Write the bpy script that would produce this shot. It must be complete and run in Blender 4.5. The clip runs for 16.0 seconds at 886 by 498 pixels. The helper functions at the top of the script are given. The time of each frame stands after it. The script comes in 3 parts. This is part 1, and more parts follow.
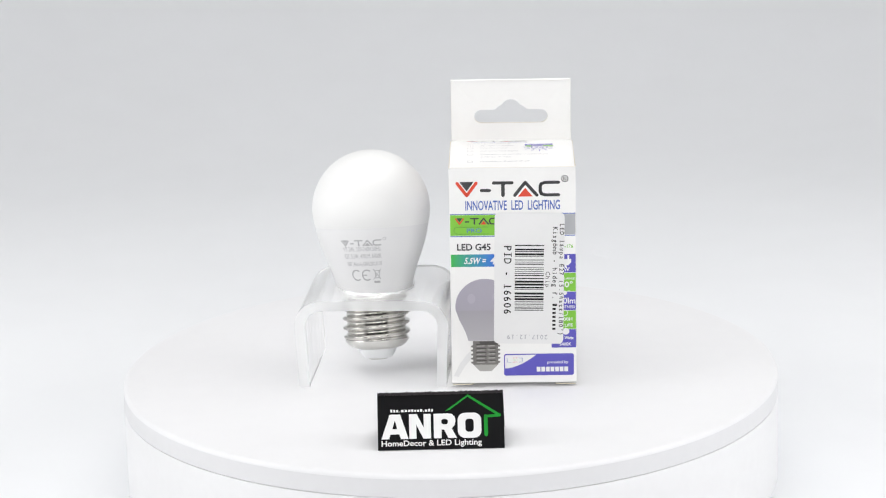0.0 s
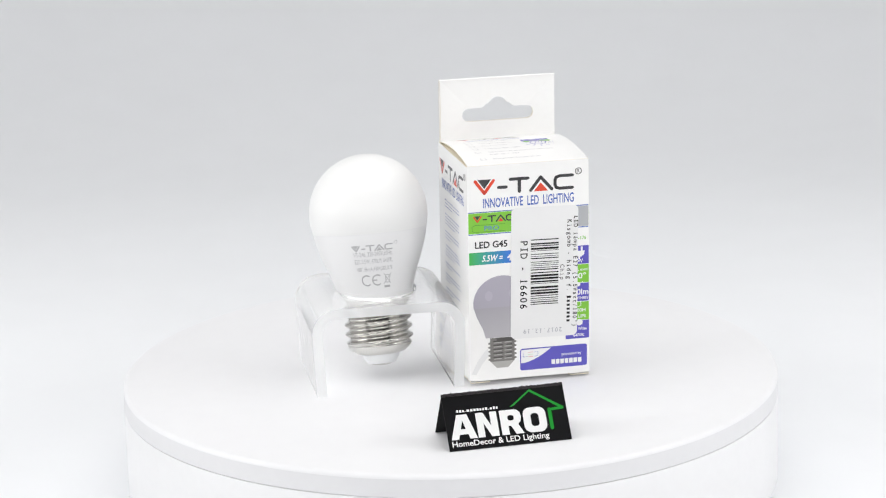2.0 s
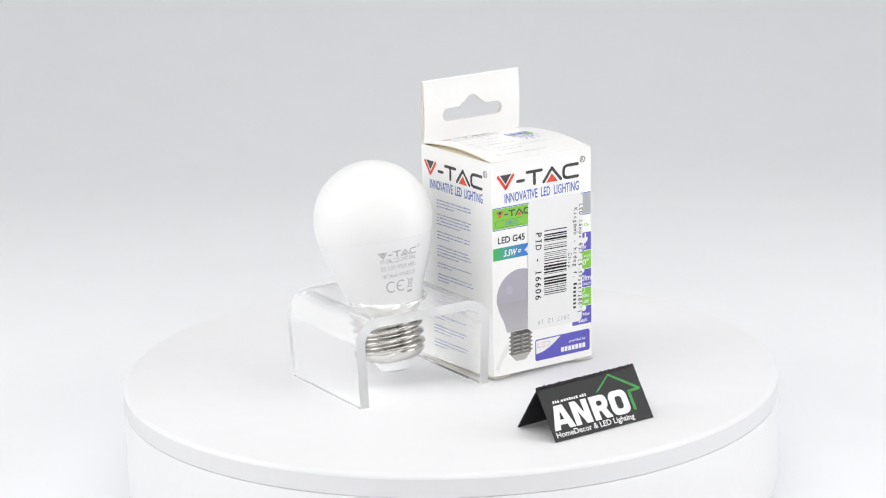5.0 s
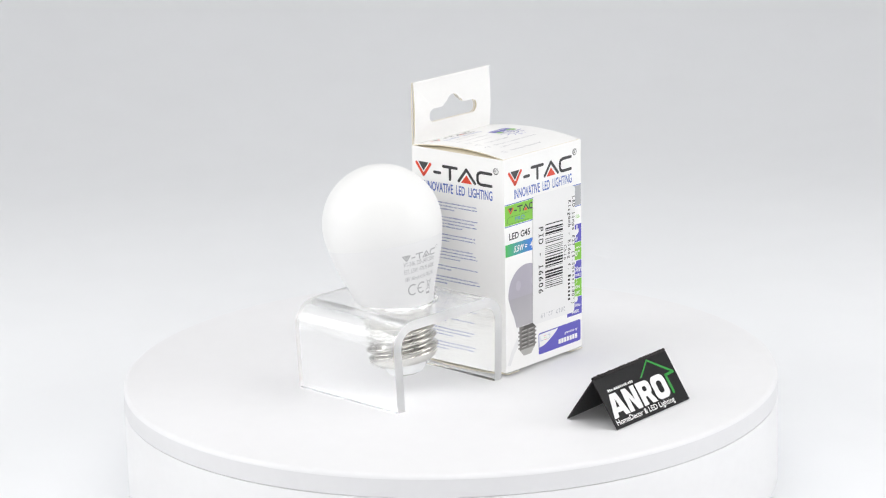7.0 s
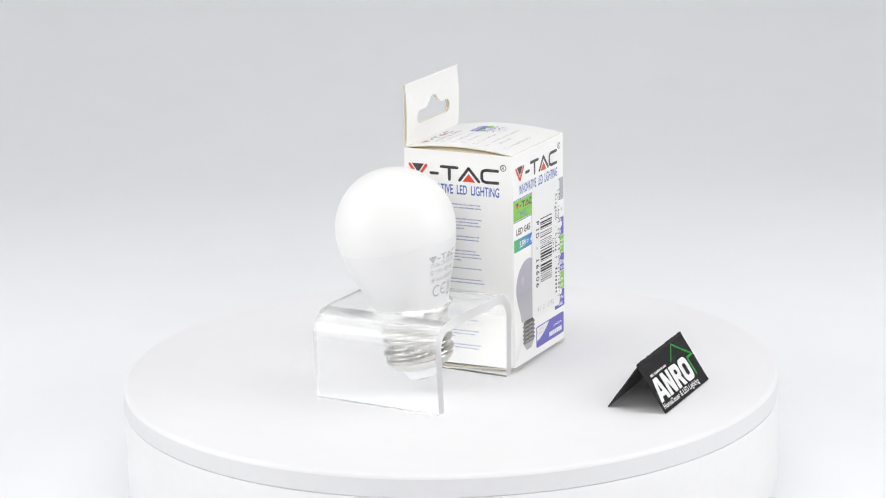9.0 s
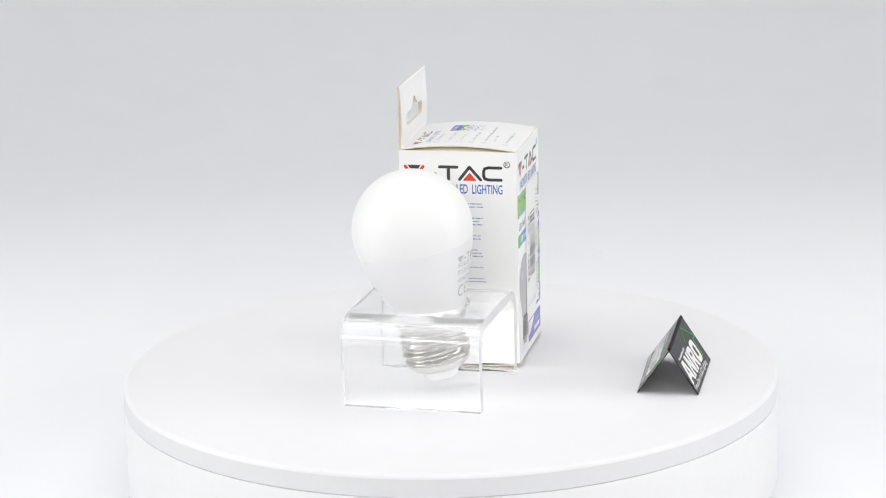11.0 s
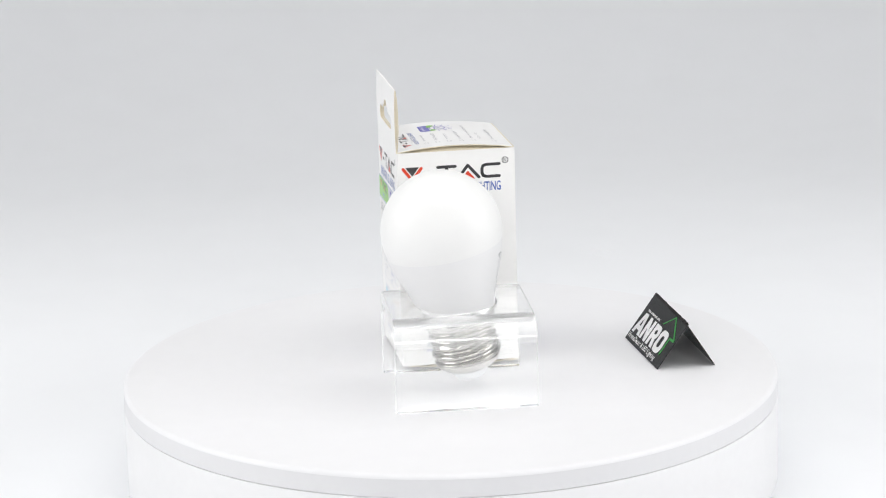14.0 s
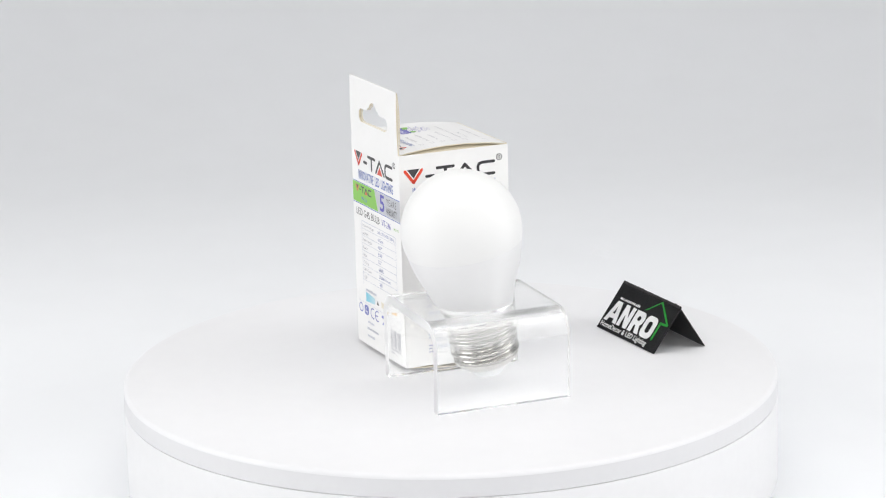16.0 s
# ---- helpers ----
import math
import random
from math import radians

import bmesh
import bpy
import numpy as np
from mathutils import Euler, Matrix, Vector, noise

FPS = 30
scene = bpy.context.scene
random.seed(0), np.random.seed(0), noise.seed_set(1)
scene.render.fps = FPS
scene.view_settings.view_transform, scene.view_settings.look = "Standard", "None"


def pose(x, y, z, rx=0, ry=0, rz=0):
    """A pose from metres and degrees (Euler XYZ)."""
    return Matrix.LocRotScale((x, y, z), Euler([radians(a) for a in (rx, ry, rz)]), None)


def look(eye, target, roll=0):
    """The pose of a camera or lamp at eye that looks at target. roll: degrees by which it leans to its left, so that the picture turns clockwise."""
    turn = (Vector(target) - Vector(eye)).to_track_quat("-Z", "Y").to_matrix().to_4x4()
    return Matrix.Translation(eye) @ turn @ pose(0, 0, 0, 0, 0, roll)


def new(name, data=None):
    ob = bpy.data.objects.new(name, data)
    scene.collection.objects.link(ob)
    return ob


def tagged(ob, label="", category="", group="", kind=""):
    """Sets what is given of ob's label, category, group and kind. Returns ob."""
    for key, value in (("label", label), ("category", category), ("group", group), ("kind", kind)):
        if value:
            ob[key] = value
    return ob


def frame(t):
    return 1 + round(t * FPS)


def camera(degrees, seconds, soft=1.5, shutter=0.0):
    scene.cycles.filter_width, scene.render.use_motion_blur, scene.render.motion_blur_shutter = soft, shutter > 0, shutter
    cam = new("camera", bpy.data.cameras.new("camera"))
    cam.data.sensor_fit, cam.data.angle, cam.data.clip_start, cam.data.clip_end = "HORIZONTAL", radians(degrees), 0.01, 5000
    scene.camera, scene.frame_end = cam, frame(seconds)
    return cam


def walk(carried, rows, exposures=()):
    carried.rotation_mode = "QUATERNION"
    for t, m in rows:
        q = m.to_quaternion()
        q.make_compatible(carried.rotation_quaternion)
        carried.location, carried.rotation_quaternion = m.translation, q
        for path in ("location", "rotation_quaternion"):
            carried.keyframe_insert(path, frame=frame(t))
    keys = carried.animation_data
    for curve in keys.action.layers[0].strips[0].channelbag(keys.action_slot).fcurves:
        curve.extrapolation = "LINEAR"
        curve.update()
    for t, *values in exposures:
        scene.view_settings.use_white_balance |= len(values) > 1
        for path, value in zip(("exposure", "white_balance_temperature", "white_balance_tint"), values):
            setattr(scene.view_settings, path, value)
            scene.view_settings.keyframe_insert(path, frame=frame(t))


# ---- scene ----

W_TURN = 7.203  # degrees a second, seen from above against the clock
EYE = Vector((0, -1.00506, 0.30982))
PITCH, YAW, ROLL = 0.25595, -0.00161, -1.5535
AIM = EYE + Vector((math.cos(PITCH) * math.sin(YAW), math.cos(PITCH) * math.cos(YAW), -math.sin(PITCH)))

cam = camera(18.396, 16.0, soft=1.15)
walk(cam, [(0, look(EYE, AIM, ROLL)), (16, look(EYE, AIM, ROLL))], [(0, 0.005), (16, 0.005)])

# ---- light: a white photo tent with softboxes ----
world = bpy.data.worlds.new("world")
scene.world = world
world.use_nodes = True
world.node_tree.nodes["Background"].inputs[0].default_value = (0.9, 0.95, 1.0, 1)
world.node_tree.nodes["Background"].inputs[1].default_value = 0.05


def softbox(name, eye, target, sx, sy, watts, colour=(1, 1, 1)):
    data = bpy.data.lights.new(name, "AREA")
    data.shape, data.size, data.size_y, data.energy, data.color = "RECTANGLE", sx, sy, watts, colour
    ob = new(name, data)
    ob.matrix_world = look(eye, target)
    return ob


softbox("softbox_top", (0, 0.05, 0.80), (0, 0.05, 0), 1.0, 0.6, 4.4, (1.0, 0.99, 0.98))
softbox("softbox_front", (0, -1.12, 0.45), (0, 0, 0.05), 1.6, 0.25, 6.75, (1.0, 0.995, 0.985))
for side in (-1, 1):
    softbox("softbox_side", (0.76 * side, -0.17, 0.36), (0.12 * side, -0.05, 0.01), 0.55, 0.45, 2.4, (1.0, 1.0, 1.0))


# ---- materials ----
def links(m):
    nt = m.node_tree
    return nt, nt.nodes, nt.links, nt.nodes["Principled BSDF"]


def surface(name, colour, rough=0.5, metal=0.0, vary=0.03, scale=300.0, bump=0.0, bump_scale=2500.0, stain=0.0, coat=0.0, sss=0.0, spec=0.5):
    """A plain surface with fine grain, larger tone drift and relief, in object space (metres)."""
    m = bpy.data.materials.new(name)
    m.use_nodes = True
    nt, nodes, link, b = links(m)
    co = nodes.new("ShaderNodeTexCoord")
    b.inputs["Roughness"].default_value, b.inputs["Metallic"].default_value = rough, metal
    b.inputs["Coat Weight"].default_value, b.inputs["Specular IOR Level"].default_value = coat, spec
    b.inputs["Coat Roughness"].default_value = 0.18
    if sss:
        b.inputs["Subsurface Weight"].default_value, b.inputs["Subsurface Scale"].default_value = sss, 0.008
        b.inputs["Subsurface Radius"].default_value = (1, 1, 1)
    last = None
    for sc, amount, detail in ((scale, vary, 4.0), (scale / 9, max(stain, vary), 2.0)):
        n = nodes.new("ShaderNodeTexNoise")
        n.inputs["Scale"].default_value, n.inputs["Detail"].default_value = sc, detail
        link.new(co.outputs["Object"], n.inputs["Vector"])
        r = nodes.new("ShaderNodeMapRange")
        r.inputs[1].default_value, r.inputs[2].default_value = 0.3, 0.7
        r.inputs[3].default_value, r.inputs[4].default_value = 1 - amount, 1.0
        link.new(n.outputs["Fac"], r.inputs[0])
        mx = nodes.new("ShaderNodeVectorMath")
        mx.operation = "MULTIPLY"
        if last is None:
            mx.inputs[0].default_value = colour
        else:
            link.new(last, mx.inputs[0])
        link.new(r.outputs[0], mx.inputs[1])
        last = mx.outputs[0]
    link.new(last, b.inputs["Base Color"])
    if bump:
        n = nodes.new("ShaderNodeTexNoise")
        n.inputs["Scale"].default_value, n.inputs["Detail"].default_value = bump_scale, 3.0
        link.new(co.outputs["Object"], n.inputs["Vector"])
        bp = nodes.new("ShaderNodeBump")
        bp.inputs["Strength"].default_value, bp.inputs["Distance"].default_value = bump, 0.0002
        link.new(n.outputs["Fac"], bp.inputs["Height"])
        link.new(bp.outputs[0], b.inputs["Normal"])
    return m


def gradient(name, a, b_col, axis, lo, hi, rough=0.4):
    """A printed blend of two inks along one axis of the piece, lo and hi in metres."""
    m = bpy.data.materials.new(name)
    m.use_nodes = True
    nt, nodes, link, b = links(m)
    co = nodes.new("ShaderNodeTexCoord")
    sep = nodes.new("ShaderNodeSeparateXYZ")
    link.new(co.outputs["Object"], sep.inputs[0])
    r = nodes.new("ShaderNodeMapRange")
    r.inputs[1].default_value, r.inputs[2].default_value = lo, hi
    link.new(sep.outputs[axis], r.inputs[0])
    mx = nodes.new("ShaderNodeMix")
    mx.data_type = "RGBA"
    mx.inputs[6].default_value, mx.inputs[7].default_value = (*a, 1), (*b_col, 1)
    link.new(r.outputs[0], mx.inputs[0])
    link.new(mx.outputs[2], b.inputs["Base Color"])
    b.inputs["Roughness"].default_value, b.inputs["Coat Weight"].default_value, b.inputs["Coat Roughness"].default_value = rough, 0.5, 0.18
    return m


def clear(name, rough, colour=(0.985, 0.99, 0.99), bump=0.0, see=1.0):
    m = bpy.data.materials.new(name)
    m.use_nodes = True
    nt, nodes, link, b = links(m)
    b.inputs["Base Color"].default_value = (*colour, 1)
    b.inputs["Roughness"].default_value = rough
    b.inputs["IOR"].default_value = 1.49
    b.inputs["Transmission Weight"].default_value = see
    if bump:
        co = nodes.new("ShaderNodeTexCoord")
        n = nodes.new("ShaderNodeTexNoise")
        n.inputs["Scale"].default_value, n.inputs["Detail"].default_value = 190, 3.0
        link.new(co.outputs["Object"], n.inputs["Vector"])
        bp = nodes.new("ShaderNodeBump")
        bp.inputs["Strength"].default_value, bp.inputs["Distance"].default_value = bump, 0.0004
        link.new(n.outputs["Fac"], bp.inputs["Height"])
        link.new(bp.outputs[0], b.inputs["Normal"])
    return m


PAPER = surface("backdrop_paper", (0.855, 0.868, 0.888), 0.75, vary=0.012, scale=30, stain=0.012)
FABRIC = surface("tent_fabric", (0.80, 0.80, 0.80), 0.9, vary=0.02, scale=60)
# grey chosen so the unseen ceiling gives the nickel darker reflections
ROOF = surface("grey_reflection_ceiling", (0.38, 0.38, 0.385), 0.9, vary=0.05, scale=40)
ROOM = surface("dark_studio_cloth", (0.05, 0.05, 0.055), 0.9, vary=0.1, scale=40)
DISC = surface("white_disc", (0.815, 0.815, 0.83), 0.5, vary=0.012, scale=120, stain=0.015, bump=0.02)
# the disc's white, greyed to imitate the weaker light on the plate's side
EDGE_SHADED = surface("shaded_plate_edge", (0.73, 0.73, 0.745), 0.5, vary=0.015)
BASE = surface("turntable_base", (0.82, 0.82, 0.83), 0.45, vary=0.015)
CARD = surface("white_coated_card", (0.89, 0.885, 0.875), 0.33, vary=0.012, scale=500, stain=0.015, bump=0.04, bump_scale=900, coat=0.5)
CARD_IN = surface("raw_card_inside", (0.76, 0.69, 0.54), 0.85, vary=0.08, scale=900)
LABEL = surface("sticker_paper", (0.80, 0.80, 0.80), 0.5, vary=0.01, scale=600)
DARK = surface("dark_grey_ink", (0.032, 0.030, 0.034), 0.34, vary=0.1, spec=0.5, coat=0.5)
BLACK = surface("black_ink", (0.014, 0.013, 0.014), 0.5, vary=0.1, spec=0.3)
RED = surface("red_ink", (0.74, 0.05, 0.012), 0.33, vary=0.04, coat=0.5)
BLUE = surface("blue_ink", (0.07, 0.14, 0.48), 0.33, vary=0.04, coat=0.5)
VIOLET = surface("violet_blue_ink", (0.085, 0.072, 0.48), 0.33, vary=0.05, coat=0.5)
GREEN = surface("green_ink", (0.20, 0.55, 0.03), 0.33, vary=0.04, coat=0.5)
GREEN_DK = surface("dark_green_ink", (0.06, 0.25, 0.02), 0.33, vary=0.04, coat=0.5)
SILVER = surface("silver_grey_ink", (0.42, 0.43, 0.45), 0.4, vary=0.04, coat=0.5)
PALE = surface("pale_line_ink", (0.55, 0.58, 0.68), 0.45, vary=0.03, coat=0.5)
SOFT_TEXT = surface("small_blue_print", (0.22, 0.26, 0.52), 0.45, vary=0.05, coat=0.5)
STAMP = surface("stamp_blue_ink", (0.14, 0.17, 0.52), 0.42, vary=0.05, coat=0.5)
GREY_TEXT = surface("small_grey_print", (0.43, 0.43, 0.47), 0.45, vary=0.05, coat=0.5)
WHITE_INK = surface("white_ink", (0.82, 0.82, 0.82), 0.42, vary=0.01)
WHITE_GLOSS = surface("white_print", (0.80, 0.80, 0.80), 0.3, vary=0.02)
EMERALD = surface("green_foil_ink", (0.002, 0.28, 0.02), 0.35, vary=0.05)
SIGN = surface("black_gloss_card", (0.011, 0.011, 0.012), 0.24, vary=0.15, scale=200, bump=0.05, bump_scale=700, spec=0.22)
TORN = surface("torn_card_edge", (0.022, 0.018, 0.020), 0.8, vary=0.4, scale=1500, bump=0.5)
DOME = surface("frosted_dome", (0.825, 0.825, 0.82), 0.40, vary=0.004, scale=100, sss=0.2)
HOUSING = surface("white_plastic_housing", (0.78, 0.78, 0.785), 0.38, vary=0.01, scale=150)
PRINT_GREY = surface("grey_pad_print", (0.46, 0.46, 0.47), 0.5, vary=0.08, scale=800)
NICKEL = surface("nickel_plated_screw_shell", (0.63, 0.615, 0.585), 0.07, 1.0, vary=0.06, scale=500, bump=0.04, bump_scale=500)
STEEL = surface("steel_contact", (0.75, 0.74, 0.71), 0.25, 1.0, vary=0.05)
INSULATOR = surface("white_insulator", (0.76, 0.77, 0.78), 0.4, vary=0.01)
ACRYLIC = clear("clear_acrylic", 0.0, bump=0.08, see=0.97)
BEND = clear("heat_bent_acrylic", 0.04, see=0.82)
DECK = clear("clear_acrylic_deck", 0.02, bump=0.04, see=0.88)
CUT = clear("sawn_acrylic_edge", 0.5, (0.95, 0.955, 0.96), see=0.55)
BAND = gradient("green_to_blue_band", (0.03, 0.42, 0.07), (0.02, 0.16, 0.62), 0, -0.0225, -0.0075)
PICTURE = gradient("printed_lamp_grey", (0.38, 0.365, 0.40), (0.385, 0.365, 0.43), 2, 0.018, 0.034)
PICTURE_LOW = gradient("printed_lamp_neck", (0.45, 0.44, 0.465), (0.355, 0.34, 0.375), 2, 0.016, 0.031)
PICTURE_SCREW = surface("printed_screw_grey", (0.09, 0.085, 0.08), 0.42, vary=0.1)
PICTURE_MID = surface("printed_screw_mid", (0.21, 0.20, 0.19), 0.42, vary=0.1)
PICTURE_GLINT = surface("printed_glint", (0.43, 0.41, 0.475), 0.42, vary=0.02)
PICTURE_LIGHT = surface("printed_screw_light", (0.47, 0.46, 0.44), 0.42, vary=0.1)
CYAN_FADE = gradient("cool_white_scale", (0.12, 0.55, 0.72), (0.66, 0.76, 0.78), 0, 0.014, -0.0)
WARM_FADE = gradient("warm_white_scale", (0.78, 0.74, 0.62), (0.80, 0.50, 0.18), 0, -0.002, -0.014)


# ---- mesh helpers, all lengths in millimetres ----
def part(name, bm, material, parent=None, label="", smooth=False, extra=()):
    me = bpy.data.meshes.new(name)
    bm.transform(Matrix.Scale(0.001, 4))
    bm.normal_update()
    for f in bm.faces:
        f.smooth = smooth
    if smooth:
        for e in bm.edges:
            e.smooth = len(e.link_faces) == 2 and e.calc_face_angle(0) < radians(28)
    bm.to_mesh(me)
    bm.free()
    me.materials.append(material)
    for m in extra:
        me.materials.append(m)
    ob = new(name, me)
    if parent:
        ob.parent = parent
    if label:
        ob["label"] = label
    return ob


def thing(name, label, category, group=""):
    ob = new(name)
    ob.empty_display_size = 0.01
    return tagged(ob, label, category, group)


def revolve(profile, n=96, cap=True):
    """A body turned round z from (radius, height) pairs, bottom to top."""
    bm = bmesh.new()
    rings = [[bm.verts.new((r * math.cos(2 * math.pi * i / n), r * math.sin(2 * math.pi * i / n), z)) for i in range(n)] for r, z in profile]
    for a, b in zip(rings, rings[1:]):
        for i in range(n):
            j = (i + 1) % n
            bm.faces.new((a[i], a[j], b[j], b[i]))
    if cap:
        bm.faces.new(rings[0][::-1])
        bm.faces.new(rings[-1])
    return bm


def arc(cx, cz, r, a0, a1, n):
    return [(cx + r * math.cos(radians(a0 + (a1 - a0) * k / n)), cz + r * math.sin(radians(a0 + (a1 - a0) * k / n))) for k in range(n + 1)]


def round_rect(u0, v0, u1, v1, r, n=5):
    r = min(r, (u1 - u0) / 2 - 1e-4, (v1 - v0) / 2 - 1e-4)
    pts = []
    for cx, cy, a in ((u1 - r, v0 + r, -90), (u1 - r, v1 - r, 0), (u0 + r, v1 - r, 90), (u0 + r, v0 + r, 180)):
        pts += arc(cx, cy, r, a, a + 90, n)
    return pts


def rect(u0, v0, u1, v1):
    return [(u0, v0), (u1, v0), (u1, v1), (u0, v1)]


def stroke(pts, w, n=4):
    """Rounded bars along a line, as flat outlines."""
    out = []
    for (x0, y0), (x1, y1) in zip(pts, pts[1:]):
        a = math.degrees(math.atan2(y1 - y0, x1 - x0))
        out.append(arc(x0, y0, w / 2, a + 90, a + 270, n) + arc(x1, y1, w / 2, a - 90, a + 90, n))
    return out


def sheet(outline, holes, thick, place, raw=None):
    """A flat sheet with holes. place(u, v, w) puts it in space; w runs from 0 to -thick behind the face."""
    flat = bmesh.new()
    loops = []
    for pts in (outline, *holes):
        vs = [flat.verts.new((u, v, 0)) for u, v in pts]
        for a, b in zip(vs, vs[1:] + vs[:1]):
            flat.edges.new((a, b))
        loops.append([tuple(v.co) for v in vs])
    bmesh.ops.triangle_fill(flat, use_beauty=True, use_dissolve=False, edges=flat.edges[:])
    flat.verts.index_update()
    bm = bmesh.new()
    top = [bm.verts.new(place(v.co.x, v.co.y, 0)) for v in flat.verts]
    low = [bm.verts.new(place(v.co.x, v.co.y, -thick)) for v in flat.verts]
    for f in flat.faces:
        ids = [v.index for v in f.verts]
        bm.faces.new([top[i] for i in ids]), bm.faces.new([low[i] for i in ids][::-1])
    rim = []
    for e in flat.edges:
        if len(e.link_faces) == 1:
            a, b = e.verts[0].index, e.verts[1].index
            f = bm.faces.new((top[a], top[b], low[b], low[a]))
            if raw is None or raw((e.verts[0].co.y + e.verts[1].co.y) / 2):
                rim.append(f)
    for f in rim:
        f.material_index = 1
    flat.free()
    bmesh.ops.recalc_face_normals(bm, faces=bm.faces[:])
    return bm


def ink(shapes, place, lift=0.05):
    """Printed flat shapes (lists of outlines) laid a hair above a surface."""
    bm = bmesh.new()
    for pts in shapes:
        vs = [bm.verts.new(place(u, v, lift)) for u, v in pts]
        bm.faces.new(vs)
    return bm


def words(text, u0, v0, u1, v1, place, lift=0.05, turn=0, bold=0.0, spread=1.0, raw=False):
    """Lettering fitted into a box; turn in quarter turns against the clock."""
    cu = bpy.data.curves.new("lettering", "FONT")
    cu.body, cu.offset, cu.resolution_u, cu.space_character = text, bold, 3, spread
    ob = bpy.data.objects.new("lettering", cu)
    scene.collection.objects.link(ob)
    bpy.context.view_layer.update()
    me = bpy.data.meshes.new_from_object(ob.evaluated_get(bpy.context.evaluated_depsgraph_get()))
    bpy.data.objects.remove(ob)
    bpy.data.curves.remove(cu)
    bm = bmesh.new()
    bm.from_mesh(me)
    bpy.data.meshes.remove(me)
    if raw:
        return bm
    for v in bm.verts:
        x, y = v.co.x, v.co.y
        v.co.x, v.co.y = ((x, y), (-y, x), (-x, -y), (y, -x))[turn % 4]
    xs, ys = [v.co.x for v in bm.verts], [v.co.y for v in bm.verts]
    x0, x1, y0, y1 = min(xs), max(xs), min(ys), max(ys)
    for v in bm.verts:
        v.co = place(u0 + (v.co.x - x0) / (x1 - x0) * (u1 - u0), v0 + (v.co.y - y0) / (y1 - y0) * (v1 - v0), lift)
    return bm


def typewriter(text, u0, v0, u1, v1, place, lift=0.05, bold=0.0):
    """Fixed-pitch lettering that runs down from v1 to v0, its capitals as tall as u0 to u1."""
    out = bmesh.new()
    step, tall = (v1 - v0) / len(text), (u1 - u0) / 0.72
    for i, c in enumerate(text):
        if c == " ":
            continue
        bm = words(c, 0, 0, 1, 1, lambda u, v, w: (u, v, w), bold=bold, raw=True)
        xs = [v.co.x for v in bm.verts]
        mid, wide = (min(xs) + max(xs)) / 2, max(xs) - min(xs)
        k = min(tall, 0.84 * step / wide)
        if c in "ftr":
            k = max(k, 0.62 * step / wide)
        made = {v: out.verts.new(place(u0 + v.co.y * tall, v1 - (i + 0.5) * step - (v.co.x - mid) * k, lift)) for v in bm.verts}
        for f in bm.faces:
            out.faces.new([made[v] for v in f.verts])
        bm.free()
        at = v1 - (i + 0.5) * step
        for y in ((0.0, 0.66) if c == "I" else (0.0,) if c in "il1" else ()):
            out.faces.new([out.verts.new(place(u0 + b * tall, at + a * 0.30 * step, lift)) for a, b in ((-1, y), (1, y), (1, y + 0.06), (-1, y + 0.06))])
    return out


def emblem(parent, u0, v0, u1, v1, place, lift=0.05, red=None, dark=None):
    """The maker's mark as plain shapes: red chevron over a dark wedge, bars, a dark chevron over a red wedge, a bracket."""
    w, h = u1 - u0, v1 - v0
    s = h * 0.20
    red, dark = red or RED, dark or DARK

    def p(a, b):
        return (u0 + a * w, v0 + b * h)
    for name, shapes, m in (
            ("chevron", stroke([p(0.025, 0.90), p(0.115, 0.10), p(0.205, 0.90)], s), red),
            ("wedge", [[p(0.60, 0.0), p(0.742, 0.0), p(0.670, 0.56)]], red),
            ("wedge", [[p(0.048, 0.99), p(0.182, 0.99), p(0.115, 0.38)]], dark),
            ("dash", stroke([p(0.255, 0.42), p(0.330, 0.42)], s), dark),
            ("upper_bar", stroke([p(0.370, 0.90), p(0.545, 0.90)], s), dark),
            ("post", stroke([p(0.459, 0.86), p(0.459, 0.09)], s * 1.1), dark),
            ("chevron", stroke([p(0.570, 0.08), p(0.670, 0.92), p(0.780, 0.08)], s), dark),
            ("bracket", stroke([p(0.985, 0.90), p(0.855, 0.90), p(0.822, 0.82), p(0.812, 0.66), p(0.812, 0.33), p(0.822, 0.17), p(0.855, 0.09), p(0.985, 0.09)], s), dark)):
        part(name, ink(shapes, place, lift), m, parent)


def pieces(name, shapes, place, m, parent, lift=0.05):
    for q in shapes:
        part(name, ink([q], place, lift), m, parent)


def ring_mark(u, v, r, t=0.22):
    n = 20
    out = []
    for k in range(n):
        a, b = 2 * math.pi * k / n, 2 * math.pi * (k + 1) / n
        out.append([(u + r * math.cos(a), v + r * math.sin(a)), (u + r * math.cos(b), v + r * math.sin(b)),
                    (u + (r - t) * math.cos(b), v + (r - t) * math.sin(b)), (u + (r - t) * math.cos(a), v + (r - t) * math.sin(a))])
    return out


def small_lines(u0, v_top, u1, rows, step, h, seed, ragged=0.15):
    """Unreadable small print as broken bars."""
    rng = random.Random(seed)
    out = []
    for k in range(rows):
        end = u1 - rng.random() * ragged * (u1 - u0) if k < rows - 1 else u0 + (0.25 + 0.5 * rng.random()) * (u1 - u0)
        u, v = u0, v_top - k * step
        while u < end - 0.4:
            for _ in range(rng.randint(2, 9)):
                wl = 0.22 + 0.16 * rng.random()
                if u + wl > end:
                    break
                out.append(rect(u, v - h, u + wl, v + h * (0.35 if rng.random() < 0.25 else 0)))
                u += wl + 0.12
            u += 0.3
    return out


# ---- setting ----
FLOOR_Z = -0.042


